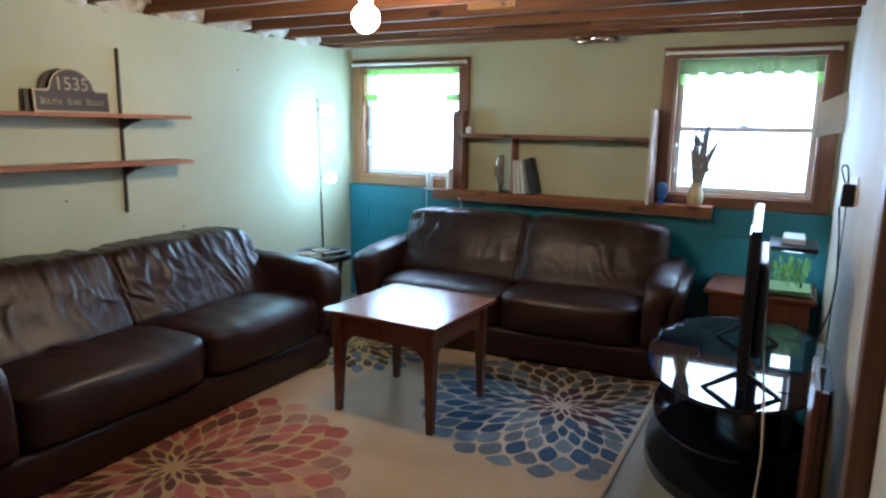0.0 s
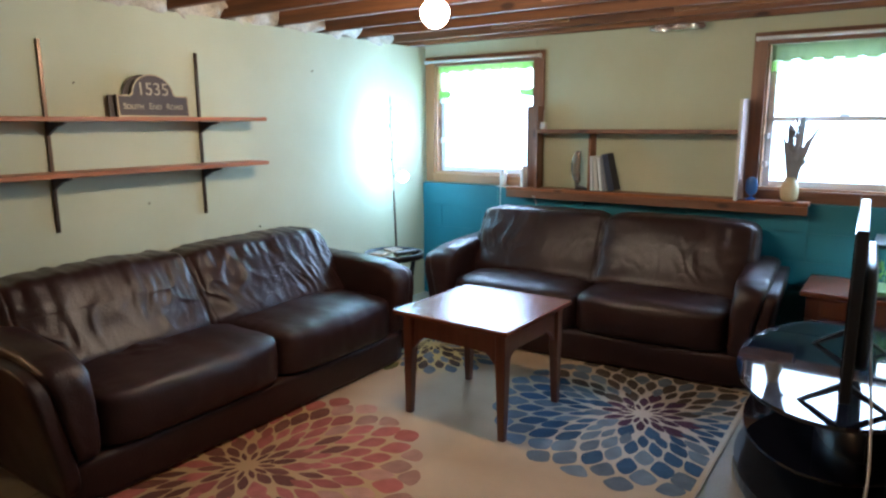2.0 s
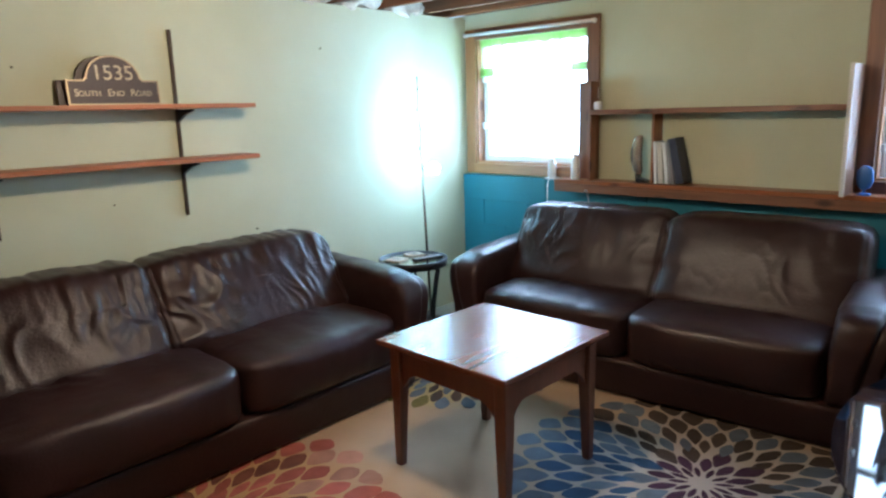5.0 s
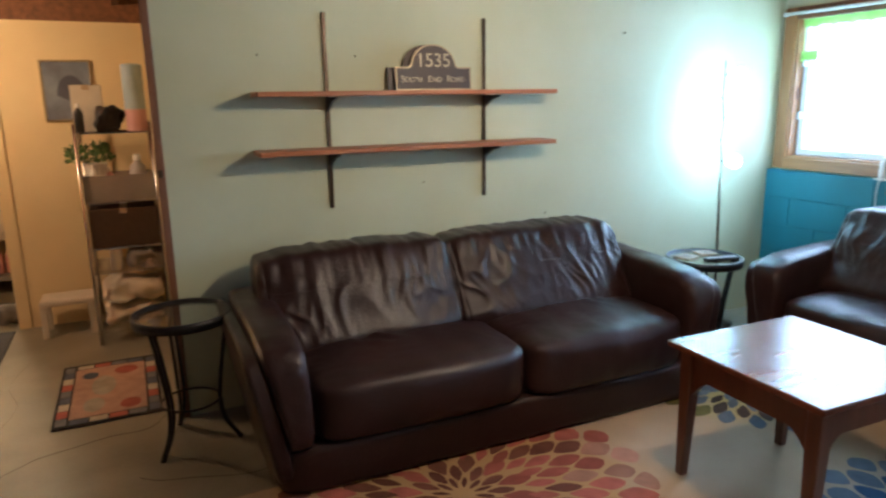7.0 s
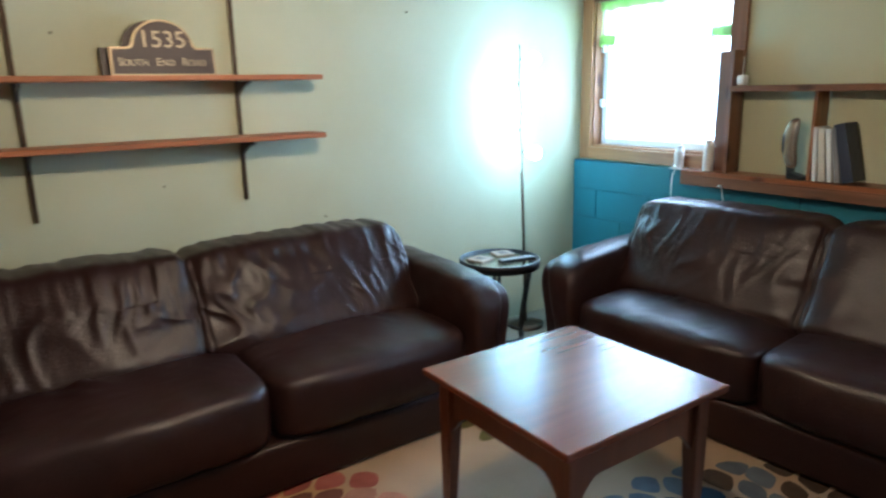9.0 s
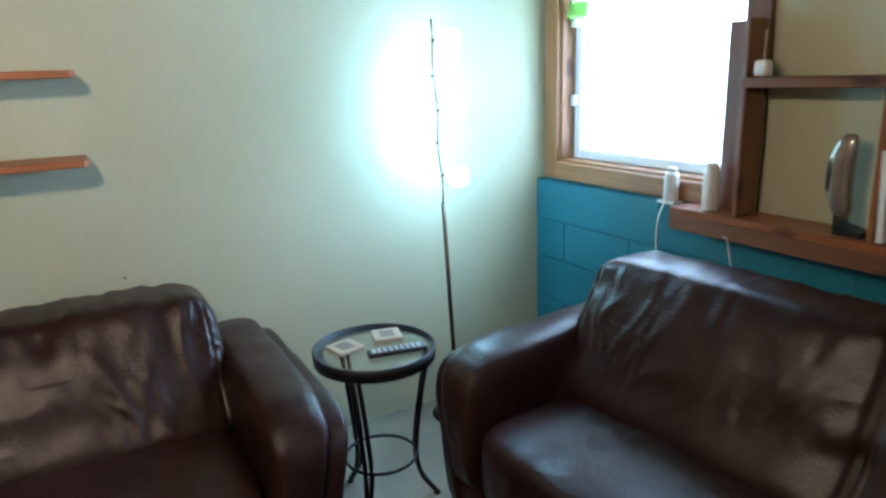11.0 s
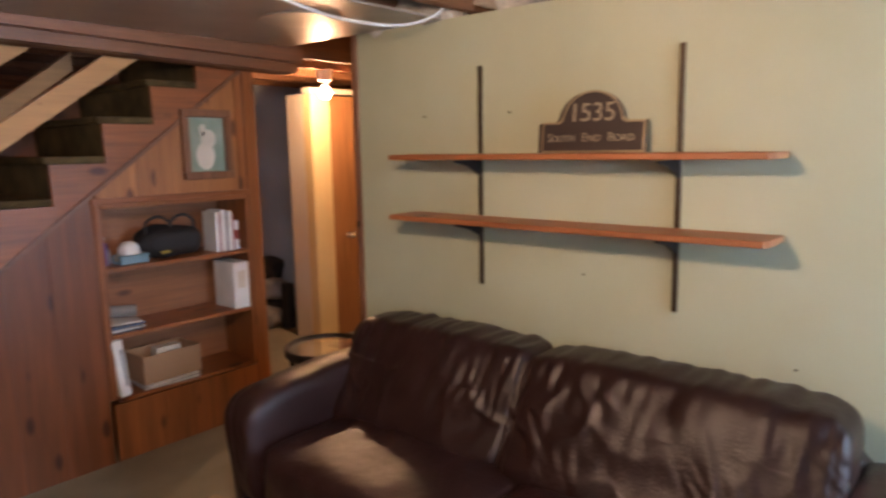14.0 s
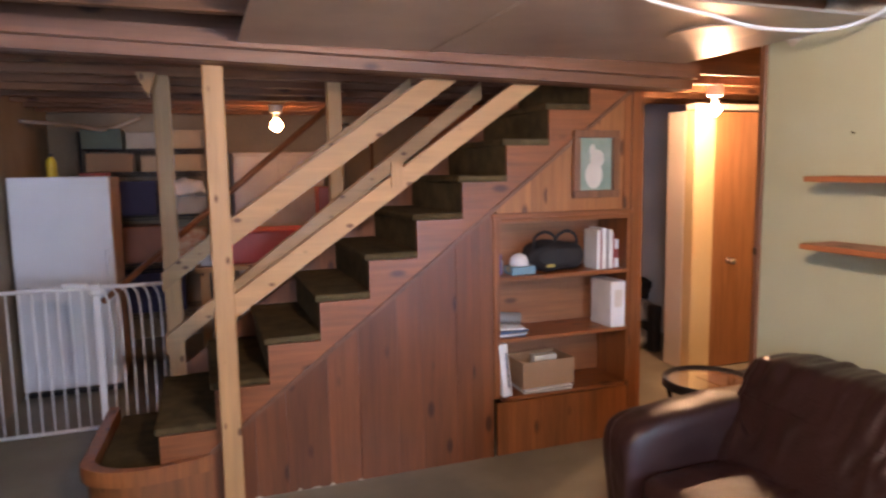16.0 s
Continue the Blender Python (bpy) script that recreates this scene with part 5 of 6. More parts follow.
# wall clutter on the east wall
ol = thing("power_outlet", (3.70, -1.72, 1.27), "wall outlet with a black plug adapter", "outlet")
part("plate", box(-0.006, -0.036, -0.058, 0, 0.036, 0.058, 0.002), "white", ol)
part("adapter", box(-0.055, -0.03, -0.06, -0.006, 0.03, 0.03, 0.006), "plastic", ol, "black plug adapter")
cbx = [(3.645, -1.72, 1.21), (3.66, -1.70, 1.05), (3.67, -1.62, 0.82), (3.62, -1.60, 0.62), (3.50, -1.60, 0.60)]
tagged(part("extension_cable", tube(curve_points(cbx), 0.004, 6), "plastic", smooth=True), "black power cord hanging down the wall", "cord", "tv cords")
cbx = [(3.66, -1.69, 1.29), (3.64, -1.66, 1.36), (3.67, -1.60, 1.33), (3.68, -1.50, 1.0), (3.68, -1.35, 0.6), (3.68, -1.3, 0.1)]
tagged(part("extension_cable", tube(curve_points(cbx), 0.0035, 6), "plastic", smooth=True), "black power cord looping from the outlet", "cord", "tv cords")
cbx = [(3.42, -1.75, 0.75), (3.44, -2.02, 0.62), (3.46, -2.20, 0.50), (3.47, -2.27, 0.3), (3.45, -2.30, 0.02)]
tagged(part("signal_cable", tube(curve_points(cbx), 0.0045, 6), "white", smooth=True), "pale cord hanging off the television stand", "cord", "tv cords")
bm = bmesh.new()
g = []
for k in range(7):
    u = k / 6
    g.append([bm.verts.new((3.697 - 0.15 * u + 0.02 * math.sin(u * 3), -0.16 - 0.03 * u * u, z + 0.02 * math.sin(u * 2.2))) for z in (1.74 - 0.09 * u, 1.50 - 0.05 * u)])
for a, b in zip(g, g[1:]):
    bm.faces.new((a[0], b[0], b[1], a[1]))
sh = tagged(part("paper_sheet", bm, "paper", smooth=True), "white paper sheet curling off the wall by the window", "paper")
sh.modifiers.new("thick", "SOLIDIFY").thickness = 0.001
fb = thing("folded_tray_table", (3.62, -2.36, 0), "dark brown folded wooden tray table against the wall", "folding table")
part("board", box(-0.02, -0.20, 0.06, 0.0, 0.16, 0.72, 0.004), "cherry_v", fb)
part("leg", box(0.004, -0.17, 0, 0.022, -0.14, 0.70), "cherry_v", fb)
part("leg", box(0.004, 0.10, 0, 0.022, 0.13, 0.70), "cherry_v", fb)
part("crossbar", box(0.024, -0.17, 0.22, 0.038, 0.13, 0.25), "cherry_v", fb)


# ---- bookcase contents ----
def bottle(at, r, h, mt, label, cap="white", name="bottle", group=""):
    e = thing(name, at, label, "bottle", group)
    part("body", lathe([(r * 0.92, 0), (r, 0.006), (r, h * 0.62), (r * 0.85, h * 0.74), (r * 0.38, h * 0.82), (r * 0.38, h * 0.86)], 18), mt, e, smooth=True)
    part("cap", lathe([(r * 0.45, h * 0.861), (r * 0.45, h * 0.98), (r * 0.3, h)], 14), cap, e)
    return e


def carton(at, w, d, h, mt, label, rz=0, name="cardboard_box", open_top=False):
    e = thing(name, at, label, "box", rz=rz)
    if open_top:
        t = 0.006
        part("bottom", box(-w / 2, -d / 2, 0, w / 2, d / 2, t), mt, e)
        for x0, y0, x1, y1 in ((-w / 2, -d / 2, w / 2, -d / 2 + t), (-w / 2, d / 2 - t, w / 2, d / 2), (-w / 2, -d / 2 + t, -w / 2 + t, d / 2 - t), (w / 2 - t, -d / 2 + t, w / 2, d / 2 - t)):
            part("side", box(x0, y0, t, x1, y1, h), mt, e)
    else:
        part("body", box(-w / 2, -d / 2, 0, w / 2, d / 2, h, 0.004), mt, e)
        part("tape", box(-w / 2 - 0.0008, -0.02, h - 0.03, w / 2 + 0.0008, 0.02, h + 0.0008), colour("tan_tape", (0.45, 0.33, 0.2), 0.35), e)
    return e


S3, S2, S1 = 1.0, 0.66, 0.33
bottle((0.905, YF - 0.10, S3), 0.022, 0.15, colour("violet_plastic", (0.06, 0.04, 0.22), 0.35), "small violet bottle with white cap on the bookcase")
bottle((0.87, YF - 0.16, S3), 0.020, 0.10, "white", "small white bottle on the bookcase")
tb = carton((0.775, YF - 0.09, S3), 0.15, 0.10, 0.045, colour("teal_card", (0.16, 0.30, 0.36), 0.6), "flat teal cardboard box on the bookcase", 4)
wd = thing("white_bowl", (0.775, YF - 0.10, S3 + 0.046), "upturned white bowl on a teal box", "bowl")
part("body", lathe([(0.055, 0), (0.055, 0.008), (0.05, 0.035), (0.035, 0.055), (0.012, 0.065), (0.0001, 0.066)], 22), "white", wd, smooth=True)
bg = thing("black_bag", (0.545, YF - 0.13, S3), "black nylon shoulder bag slumped on the shelf", "bag")


def bagw(p, q):
    return p + Vector((0, 0, 0.085)) + Vector(noise.noise_vector(p * 11)) * 0.014


part("body", pillow((0.36, 0.17, 0.15), 3.2, 18, (0, 0.01, 0.01), bagw), "cloth_black", bg, smooth=True)
part("flap", pillow((0.29, 0.02, 0.10), 3.4, 8, warp=lambda p, q: p + Vector((0.0, 0.095, 0.09)) + Vector(noise.noise_vector(p * 9)) * 0.008), "cloth_black", bg, smooth=True)
for x in (-0.07, 0.07):
    st = [(x - 0.07, 0.03, 0.13), (x - 0.06, 0.03, 0.195), (x, 0.035, 0.225), (x + 0.06, 0.03, 0.195), (x + 0.07, 0.03, 0.13)]
    part("strap", tube(curve_points(st, 5), 0.009, 8), "cloth_black", bg, smooth=True)
part("badge", box(0.05, 0.112, 0.035, 0.10, 0.115, 0.05), colour("gold_badge", (0.4, 0.3, 0.05), 0.4), bg)
x = 0.315
for w, h, mt in ((0.024, 0.225, "paper"), (0.010, 0.225, c_red), (0.030, 0.235, "paper"), (0.016, 0.23, c_grey), (0.028, 0.225, "paper"), (0.012, 0.20, c_red)):
    book((x - w, YF - 0.17, S3), w - 0.002, 0.14, h, mt, label="upright book on the pine bookcase" if mt != c_red else "upright red book on the pine bookcase", group="bookcase books")
    x -= w
e = thing("spice_jar", (0.165, YF - 0.08, S3), "stack of small red and white jars", "jar")
for k in range(3):
    part("jar", lathe([(0.022, k * 0.055), (0.024, k * 0.055 + 0.004), (0.024, k * 0.055 + 0.05), (0.02, k * 0.055 + 0.054)], 16), c_red if k % 2 else "white", e)
e = thing("magazine_stack", (0.85, YF - 0.12, S2), "loose stack of glossy magazines", "magazines")
for k in range(6):
    b = box(-0.09, -0.10, 0.008 * k, 0.09, 0.10, 0.008 * k + 0.007)
    bmesh.ops.rotate(b, verts=b.verts, cent=(0, 0, 0), matrix=Matrix.Rotation(radians((k * 37) % 23 - 11), 3, "Z"))
    part("magazine", b, (c_navy, "paper", c_grey, colour("blue_magazine", (0.08, 0.16, 0.30), 0.3))[k % 4], e)
part("rolled_magazine", rod((-0.08, 0.02, 0.085), (0.08, -0.01, 0.10), 0.03, n=16), c_grey, e)
e = thing("white_binder", (0.145, YF - 0.20, S2), "thick white ring binder standing on the shelf", "binder")
part("cover", box(0, 0, 0, 0.10, 0.21, 0.27, 0.004), "paper", e)
part("spine_label", box(0.025, 0.2105, 0.12, 0.075, 0.212, 0.22), c_cream, e)
e = thing("white_binder", (0.865, YF - 0.20, S1 + 0.005), "white ring binder leaning on the bookcase side", "binder")
e.rotation_euler = Euler((0, radians(6), 0))
part("cover", box(0, 0, 0, 0.055, 0.20, 0.30, 0.004), "paper", e)
part("spine_strip", box(0.01, 0.2005, 0.05, 0.02, 0.2015, 0.25), c_navy, e)
e = thing("paper_pile", (0.64, YF - 0.10, S1), "flat pile of papers under a carton", "papers")
for k in range(4):
    b = box(-0.15, -0.10, 0.006 * k, 0.15, 0.105, 0.006 * k + 0.005)
    bmesh.ops.rotate(b, verts=b.verts, cent=(0, 0, 0), matrix=Matrix.Rotation(radians(k * 2.5 - 4), 3, "Z"))
    part("sheet", b, "paper" if k % 2 else c_grey, e)
cbx_ = carton((0.63, YF - 0.13, S1 + 0.0245), 0.33, 0.22, 0.15, "card", "open brown cardboard carton on papers", 2, open_top=True)
tagged(part("envelope", box(0.54, YF - 0.15, S1 + 0.13, 0.68, YF - 0.09, S1 + 0.185), c_cream), "crumpled cream packet inside the carton", "packet")
# framed picture
pf = thing("framed_picture", (0.357, YF + 0.004, 1.60), "small framed print in a dark wooden frame", "picture")
for x0, z0, x1, z1 in ((-0.145, -0.185, 0.145, -0.145), (-0.145, 0.145, 0.145, 0.185), (-0.145, -0.145, -0.105, 0.145), (0.105, -0.145, 0.145, 0.145)):
    part("frame", box(x0, -0.004, z0, x1, 0.028, z1, 0.004), "trim_v", pf)
part("print", box(-0.104, 0.002, -0.144, 0.104, 0.006, 0.144), colour("green_print", (0.16, 0.25, 0.19), 0.6, scale=9, col2=(0.27, 0.33, 0.26)), pf)
for a, b, rx, rz in ((0.01, -0.06, 0.055, 0.075), (-0.01, 0.03, 0.045, 0.05), (0.02, 0.075, 0.02, 0.035)):
    part("pale_shape", prism([(a + rx * math.cos(t), b + rz * math.sin(t)) for t in np.linspace(0, 2 * math.pi, 18, endpoint=False)], "y", 0.0062, 0.0068 + 0.0003 * (b > 0)), colour("pale_ink", (0.62, 0.58, 0.50), 0.6), pf)

# ---- storage area behind the stairs ----
fz = thing("upright_freezer", (3.36, -7.12, 0), "tall white enamel freezer by the wall", "freezer")
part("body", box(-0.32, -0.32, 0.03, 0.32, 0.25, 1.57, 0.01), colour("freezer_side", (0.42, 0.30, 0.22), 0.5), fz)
part("door", box(-0.32, 0.255, 0.05, 0.32, 0.315, 1.575, 0.012, seg=2), "enamel", fz, "white enamel freezer door")
part("handle", box(-0.29, 0.316, 0.75, -0.265, 0.345, 1.05, 0.006), "enamel", fz)
part("plinth", box(-0.30, -0.30, 0.0, 0.30, 0.29, 0.03), "plastic", fz)
bottle((3.42, -6.95, 1.571), 0.035, 0.17, colour("yellow_plastic", (0.65, 0.48, 0.03), 0.35), "yellow plastic bottle on top of the freezer", "plastic")
tagged(part("red_tray", box(2.95 + 0.12, -7.2, 1.575, 3.25, -6.95, 1.60, 0.005), c_red), "shallow red tray on top of the freezer", "tray")


def rack(at, w, d, h, levels, label, mt="black"):
    e = thing("wire_rack", at, label, "shelf", "wire racks")
    for sx in (-1, 1):
        for sy in (-1, 1):
            part("post", rod((sx * w / 2, sy * d / 2, 0), (sx * w / 2, sy * d / 2, h), 0.0125, n=10), mt, e, smooth=True)
    for z in levels:
        bm = bmesh.new()
        for sy in (-1, 1):
            rod((-w / 2, sy * d / 2, z), (w / 2, sy * d / 2, z), 0.004, n=6, bm=bm)
            rod((-w / 2, sy * d / 2, z - 0.03), (w / 2, sy * d / 2, z - 0.03), 0.003, n=6, bm=bm)
        for sx in (-1, 1):
            rod((sx * w / 2, -d / 2, z), (sx * w / 2, d / 2, z), 0.004, n=6, bm=bm)
        k = int(w / 0.03)
        for i in range(1, k):
            rod((-w / 2 + w * i / k, -d / 2, z + 0.003), (-w / 2 + w * i / k, d / 2, z + 0.003), 0.002, n=5, bm=bm)
        n = int(w / 0.06)
        for sy in (-1, 1):
            for i in range(n):
                rod((-w / 2 + w * i / n, sy * d / 2, z - 0.03), (-w / 2 + w * (i + 0.5) / n, sy * d / 2, z), 0.002, n=5, bm=bm)
                rod((-w / 2 + w * (i + 0.5) / n, sy * d / 2, z), (-w / 2 + w * (i + 1) / n, sy * d / 2, z - 0.03), 0.002, n=5, bm=bm)
        part("wire_shelf", bm, mt, e)
    return e


rack((2.86, -8.05, 0), 1.0, 0.42, 1.95, (0.35, 0.80, 1.22, 1.60, 1.80), "black wire storage rack full of boxes")
navy = colour("navy_cloth", (0.025, 0.03, 0.08), 0.8)
# the pale tub, bundle and cream boxes get muted, darker tones
for x, z, w, h, mt, lab in ((3.20, 1.807, 0.32, 0.17, colour("green_bin", (0.10, 0.13, 0.08), 0.6), "dark green storage bin on the rack"), (2.86, 1.807, 0.30, 0.14, colour("muted_plastic", (0.33, 0.28, 0.22), 0.5), "muted grey-brown plastic tub on the rack"),
                            (2.52, 1.807, 0.30, 0.16, colour("brownish_card", (0.40, 0.30, 0.19), 0.7, scale=5), "brownish cream cardboard box on the rack"), (3.15, 1.607, 0.36, 0.16, "card", "brown cardboard box on the rack"), (2.80, 1.607, 0.20, 0.13, colour("brownish_card", (0.40, 0.30, 0.19), 0.7, scale=5), "brownish cream tub on the rack"),
                            (2.50, 1.607, 0.28, 0.15, colour("brownish_card", (0.40, 0.30, 0.19), 0.7, scale=5), "brownish cream cardboard box on the rack"), (3.02, 1.227, 0.45, 0.30, navy, "navy cloth bag on the rack"), (2.55, 1.227, 0.34, 0.20, colour("muted_plastic", (0.33, 0.28, 0.22), 0.5), "pale folded bundle on the rack"),
                            (3.0, 0.807, 0.5, 0.32, colour("rust_bin", (0.22, 0.08, 0.04), 0.6), "rust brown storage bin on the rack"), (2.55, 0.807, 0.32, 0.28, colour("striped_bag", (0.45, 0.20, 0.12), 0.7, scale=22, col2=(0.55, 0.5, 0.4)), "striped shopping bag on the rack"),
                            (2.9, 0.357, 0.6, 0.35, navy, "navy storage tote on the rack")):
    carton((x, -8.05, z), w, 0.34, h, mt, lab, name="storage_box")
cl = part("crumpled_shirt", tuft(2.55, -7.9, 1.46, 0.3, 0.25, 0.12, 77, "paper"), "paper", smooth=True)
tagged(cl, "white crumpled shirt lying on a rack box", "clothes")
wc = thing("white_cabinet", (1.72, -8.12, 0), "white two-door storage cabinet against the wall", "cabinet")
# white enamel with the dimness of the storage end put into its colour
dimmed = colour("dimmed_white", (0.42, 0.37, 0.33), 0.5)
part("body", box(-0.42, -0.25, 0, 0.42, 0.22, 1.77, 0.006), dimmed, wc)
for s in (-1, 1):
    part("door", box(s * 0.21 - 0.2, 0.222, 0.05, s * 0.21 + 0.2, 0.24, 1.74, 0.004), dimmed, wc)
    part("handle", box(s * 0.03 - 0.006, 0.241, 0.85, s * 0.03 + 0.006, 0.26, 1.0, 0.003), "chrome", wc)
rb = thing("red_basket", (1.95, -7.2, 0.86), "red plastic laundry basket on a workbench", "basket")
part("body", prism([(-0.26, 0.0), (0.26, 0.0), (0.32, 0.24), (-0.32, 0.24)], "y", -0.18, 0.18), colour("red_plastic", (0.50, 0.035, 0.02), 0.35), rb)
part("rim", box(-0.34, -0.20, 0.24, 0.34, 0.20, 0.262, 0.008), colour("red_plastic", (0.50, 0.035, 0.02), 0.35), rb)
wb = thing("workbench", (1.75, -7.2, 0), "plain wooden workbench cluttered with things", "table")
part("tabletop", box(-0.75, -0.30, 0.82, 0.75, 0.30, 0.859, 0.004), "raw", wb)
for sx in (-1, 1):
    for sy in (-1, 1):
        part("leg", box(sx * 0.68 - 0.035, sy * 0.24 - 0.035, 0, sx * 0.68 + 0.035, sy * 0.24 + 0.035, 0.819), "raw_v", wb)
for x, y, w, h, mt, lab in ((1.25, -7.15, 0.3, 0.45, "plastic", "black equipment case on the workbench"), (2.38, -7.1, 0.16, 0.10, "white", "white paper packet on the workbench"), (1.45, -7.05, 0.14, 0.60, c_red, "dark red canister on the workbench")):
    carton((x, y, 0.86), w, 0.22, h, mt, lab, name="bench_box")
for x in (1.12, 1.36):
    tagged(part("chrome_pole", rod((x, -6.75, 0), (x, -6.75, 1.95), 0.014, n=12), "chrome", smooth=True), "upright chrome garment rack pole", "pole", "chrome poles")
tagged(part("garment_bar", rod((1.12, -6.75, 1.945), (1.36, -6.75, 1.945), 0.012, n=12), "chrome", smooth=True), "chrome cross bar of a garment rack", "rail")

# baby gate
gt = thing("baby_gate", (3.18, -5.95, 0), "white metal baby gate with a swinging panel", "gate")
part("top_rail", rod((0.52, 0, 0.905), (-0.10, 0, 0.905), 0.013), "white", gt, smooth=True)
part("bottom_rail", rod((0.52, 0, 0.03), (-0.10, 0, 0.03), 0.013), "white", gt, smooth=True)
part("gate_post", box(-0.145, -0.015, 0, -0.105, 0.015, 0.93, 0.004), "white", gt)
part("gate_post", box(0.50, -0.015, 0, 0.519, 0.015, 0.93, 0.004), "white", gt)
part("latch", box(-0.16, -0.03, 0.86, -0.09, 0.03, 0.90, 0.006), "white", gt, "white plastic latch")
part("latch_lever", box(-0.08, -0.025, 0.905, 0.06, 0.025, 0.935, 0.008), "white", gt)
for i in range(9):
    x = -0.045 + i * 0.066
    part("bar", rod((x, 0, 0.03), (x, 0, 0.905), 0.006, n=8), "white", gt, smooth=True)
part("top_rail", rod((-0.145, 0, 0.905), (-0.50, 0, 0.905), 0.012), "white", gt, smooth=True)
part("bottom_rail", rod((-0.145, 0, 0.03), (-0.50, 0, 0.03), 0.012), "white", gt, smooth=True)
for i in range(6):
    x = -0.19 - i * 0.058
    pts = curve_points([(x + 0.05, 0, 0.905), (x + 0.015, 0, 0.86), (x, 0, 0.74), (x - 0.004, 0, 0.4), (x, 0, 0.03)], 5)
    part("curved_bar", tube(pts, 0.006, 8), "white", gt, smooth=True)
tagged(part("pipe_run", tube(curve_points([(3.69, -7.4, 2.0), (3.35, -7.6, 1.98), (3.15, -7.9, 1.97), (2.9, -8.0, 2.08)]), 0.015), "metal", smooth=True), "grey pipe bending under the joists", "pipe")
tagged(part("joist_wedge", prism([(2.62, 2.12), (2.72, 2.12), (2.66, 1.99)], "y", -5.45, -5.41), "raw_v"), "pale wooden wedge hanging from a joist", "block")

# ---- hall and bathroom ----
hp = thing("hall_picture", (-1.898, -4.32, 1.58), "grey blue picture in a thin gilt frame on the cream wall", "picture")
part("print", box(0, -0.138, -0.185, 0.008, 0.138, 0.185), colour("grey_picture", (0.24, 0.28, 0.33), 0.25, scale=5, col2=(0.12, 0.13, 0.16)), hp)
part("dark_arch", prism([(0.02 + 0.085 * math.cos(t), -0.03 + 0.13 * math.sin(t)) for t in np.linspace(-0.6, math.pi, 16)], "x", 0.0082, 0.009), colour("arch_ink", (0.07, 0.08, 0.11), 0.4), hp)
for y0, z0, y1, z1 in ((-0.15, -0.197, 0.15, -0.185), (-0.15, 0.185, 0.15, 0.197), (-0.15, -0.185, -0.138, 0.185), (0.138, -0.185, 0.15, 0.185)):
    part("frame", box(0, y0, z0, 0.016, y1, z1, 0.002), colour("dull_gilt", (0.42, 0.33, 0.19), 0.4, metal=0.5), hp)
hr = rack((-1.52, -4.07, 0), 0.46, 0.42, 1.38, (0.08, 0.46, 0.90, 1.32), "chrome wire rack with bath supplies", "chrome")
for x, y, z, r, h, mt, lab in ((-1.35, -4.25, 1.327, 0.028, 0.17, "plastic", "dark round jar on the rack"), 
                               (-1.36, -4.21, 0.915, 0.03, 0.22, "white", "white spray bottle in the bin"), (-1.36, -4.12, 0.915, 0.028, 0.20, colour("pink_lotion", (0.60, 0.32, 0.30), 0.4), "pink lotion bottle in the bin"), (-1.36, -3.96, 0.915, 0.05, 0.27, colour("grey_bottle", (0.42, 0.42, 0.44), 0.4), "grey detergent bottle in the bin"),
                               (-1.36, -4.14, 0.467, 0.035, 0.25, "white", "white shampoo bottle on the rack"), (-1.36, -3.95, 0.467, 0.055, 0.12, colour("pale_tub", (0.55, 0.5, 0.5), 0.4), "pale round tub on the rack")):
    bottle((x, y, z), r, h, mt, lab, name="rack_bottle", group="rack bottles")
cn = thing("tall_canister", (-1.36, -3.935, 1.327), "tall pale blue and pink canister on the rack", "canister")
part("lower_band", lathe([(0.058, 0), (0.06, 0.004), (0.06, 0.13)], 22), colour("pink_card", (0.62, 0.34, 0.32), 0.6), cn)
part("upper_band", lathe([(0.06, 0.131), (0.06, 0.39), (0.056, 0.40)], 22), colour("pale_blue_card", (0.36, 0.46, 0.52), 0.6), cn)
bp2 = part("black_pouch", tuft(-1.38, -4.09, 1.405, 0.14, 0.13, 0.15, 63, "paper"), "cloth_black", smooth=True)
tagged(bp2, "black crumpled fabric pouch on the rack", "pouch")
tagged(part("rumpled_cloth", tuft(-1.42, -3.97, 0.53, 0.26, 0.22, 0.11, 91, "paper"), c_grey, smooth=True), "rumpled dark cloth on the rack shelf", "cloth")
carton((-1.50, -4.20, 1.327), 0.14, 0.17, 0.28, c_cream, "tall cream carton on the rack", name="cream_carton")
bn = thing("clear_bin", (-1.44, -4.07, 0.907), "clear plastic bin of bottles on the rack", "bin")
for x0, y0, x1, y1 in ((0.14, -0.20, 0.145, 0.20), (-0.145, -0.20, -0.14, 0.20), (-0.14, -0.20, 0.14, -0.195), (-0.14, 0.195, 0.14, 0.20)):
    part("side", box(x0, y0, 0, x1, y1, 0.16), colour("cloudy_plastic", (0.6, 0.55, 0.48), 0.25, trans=0.6), bn)
part("bottom", box(-0.14, -0.195, 0, 0.14, 0.195, 0.006), "white", bn)
bm = bmesh.new()
for i in range(160):
    c = Vector((rr.uniform(-0.12, 0.12), rr.uniform(-0.14, 0.10), rr.uniform(0.0, 0.10)))
    d = Vector((rr.uniform(-1, 1), rr.uniform(-1, 1), rr.uniform(0, 1.2))).normalized() * rr.uniform(0.03, 0.06)
    e = d.cross(Vector((rr.uniform(-1, 1), rr.uniform(-1, 1), rr.uniform(-1, 1)))).normalized() * 0.012
    bm.faces.new([bm.verts.new(v) for v in (c, c + d * 0.5 + e, c + d, c + d * 0.5 - e)])
pl = thing("potted_fern", (-1.5, -4.20, 1.13), "green leafy plant on the wire rack", "plant")
part("foliage", bm, "greenery", pl)
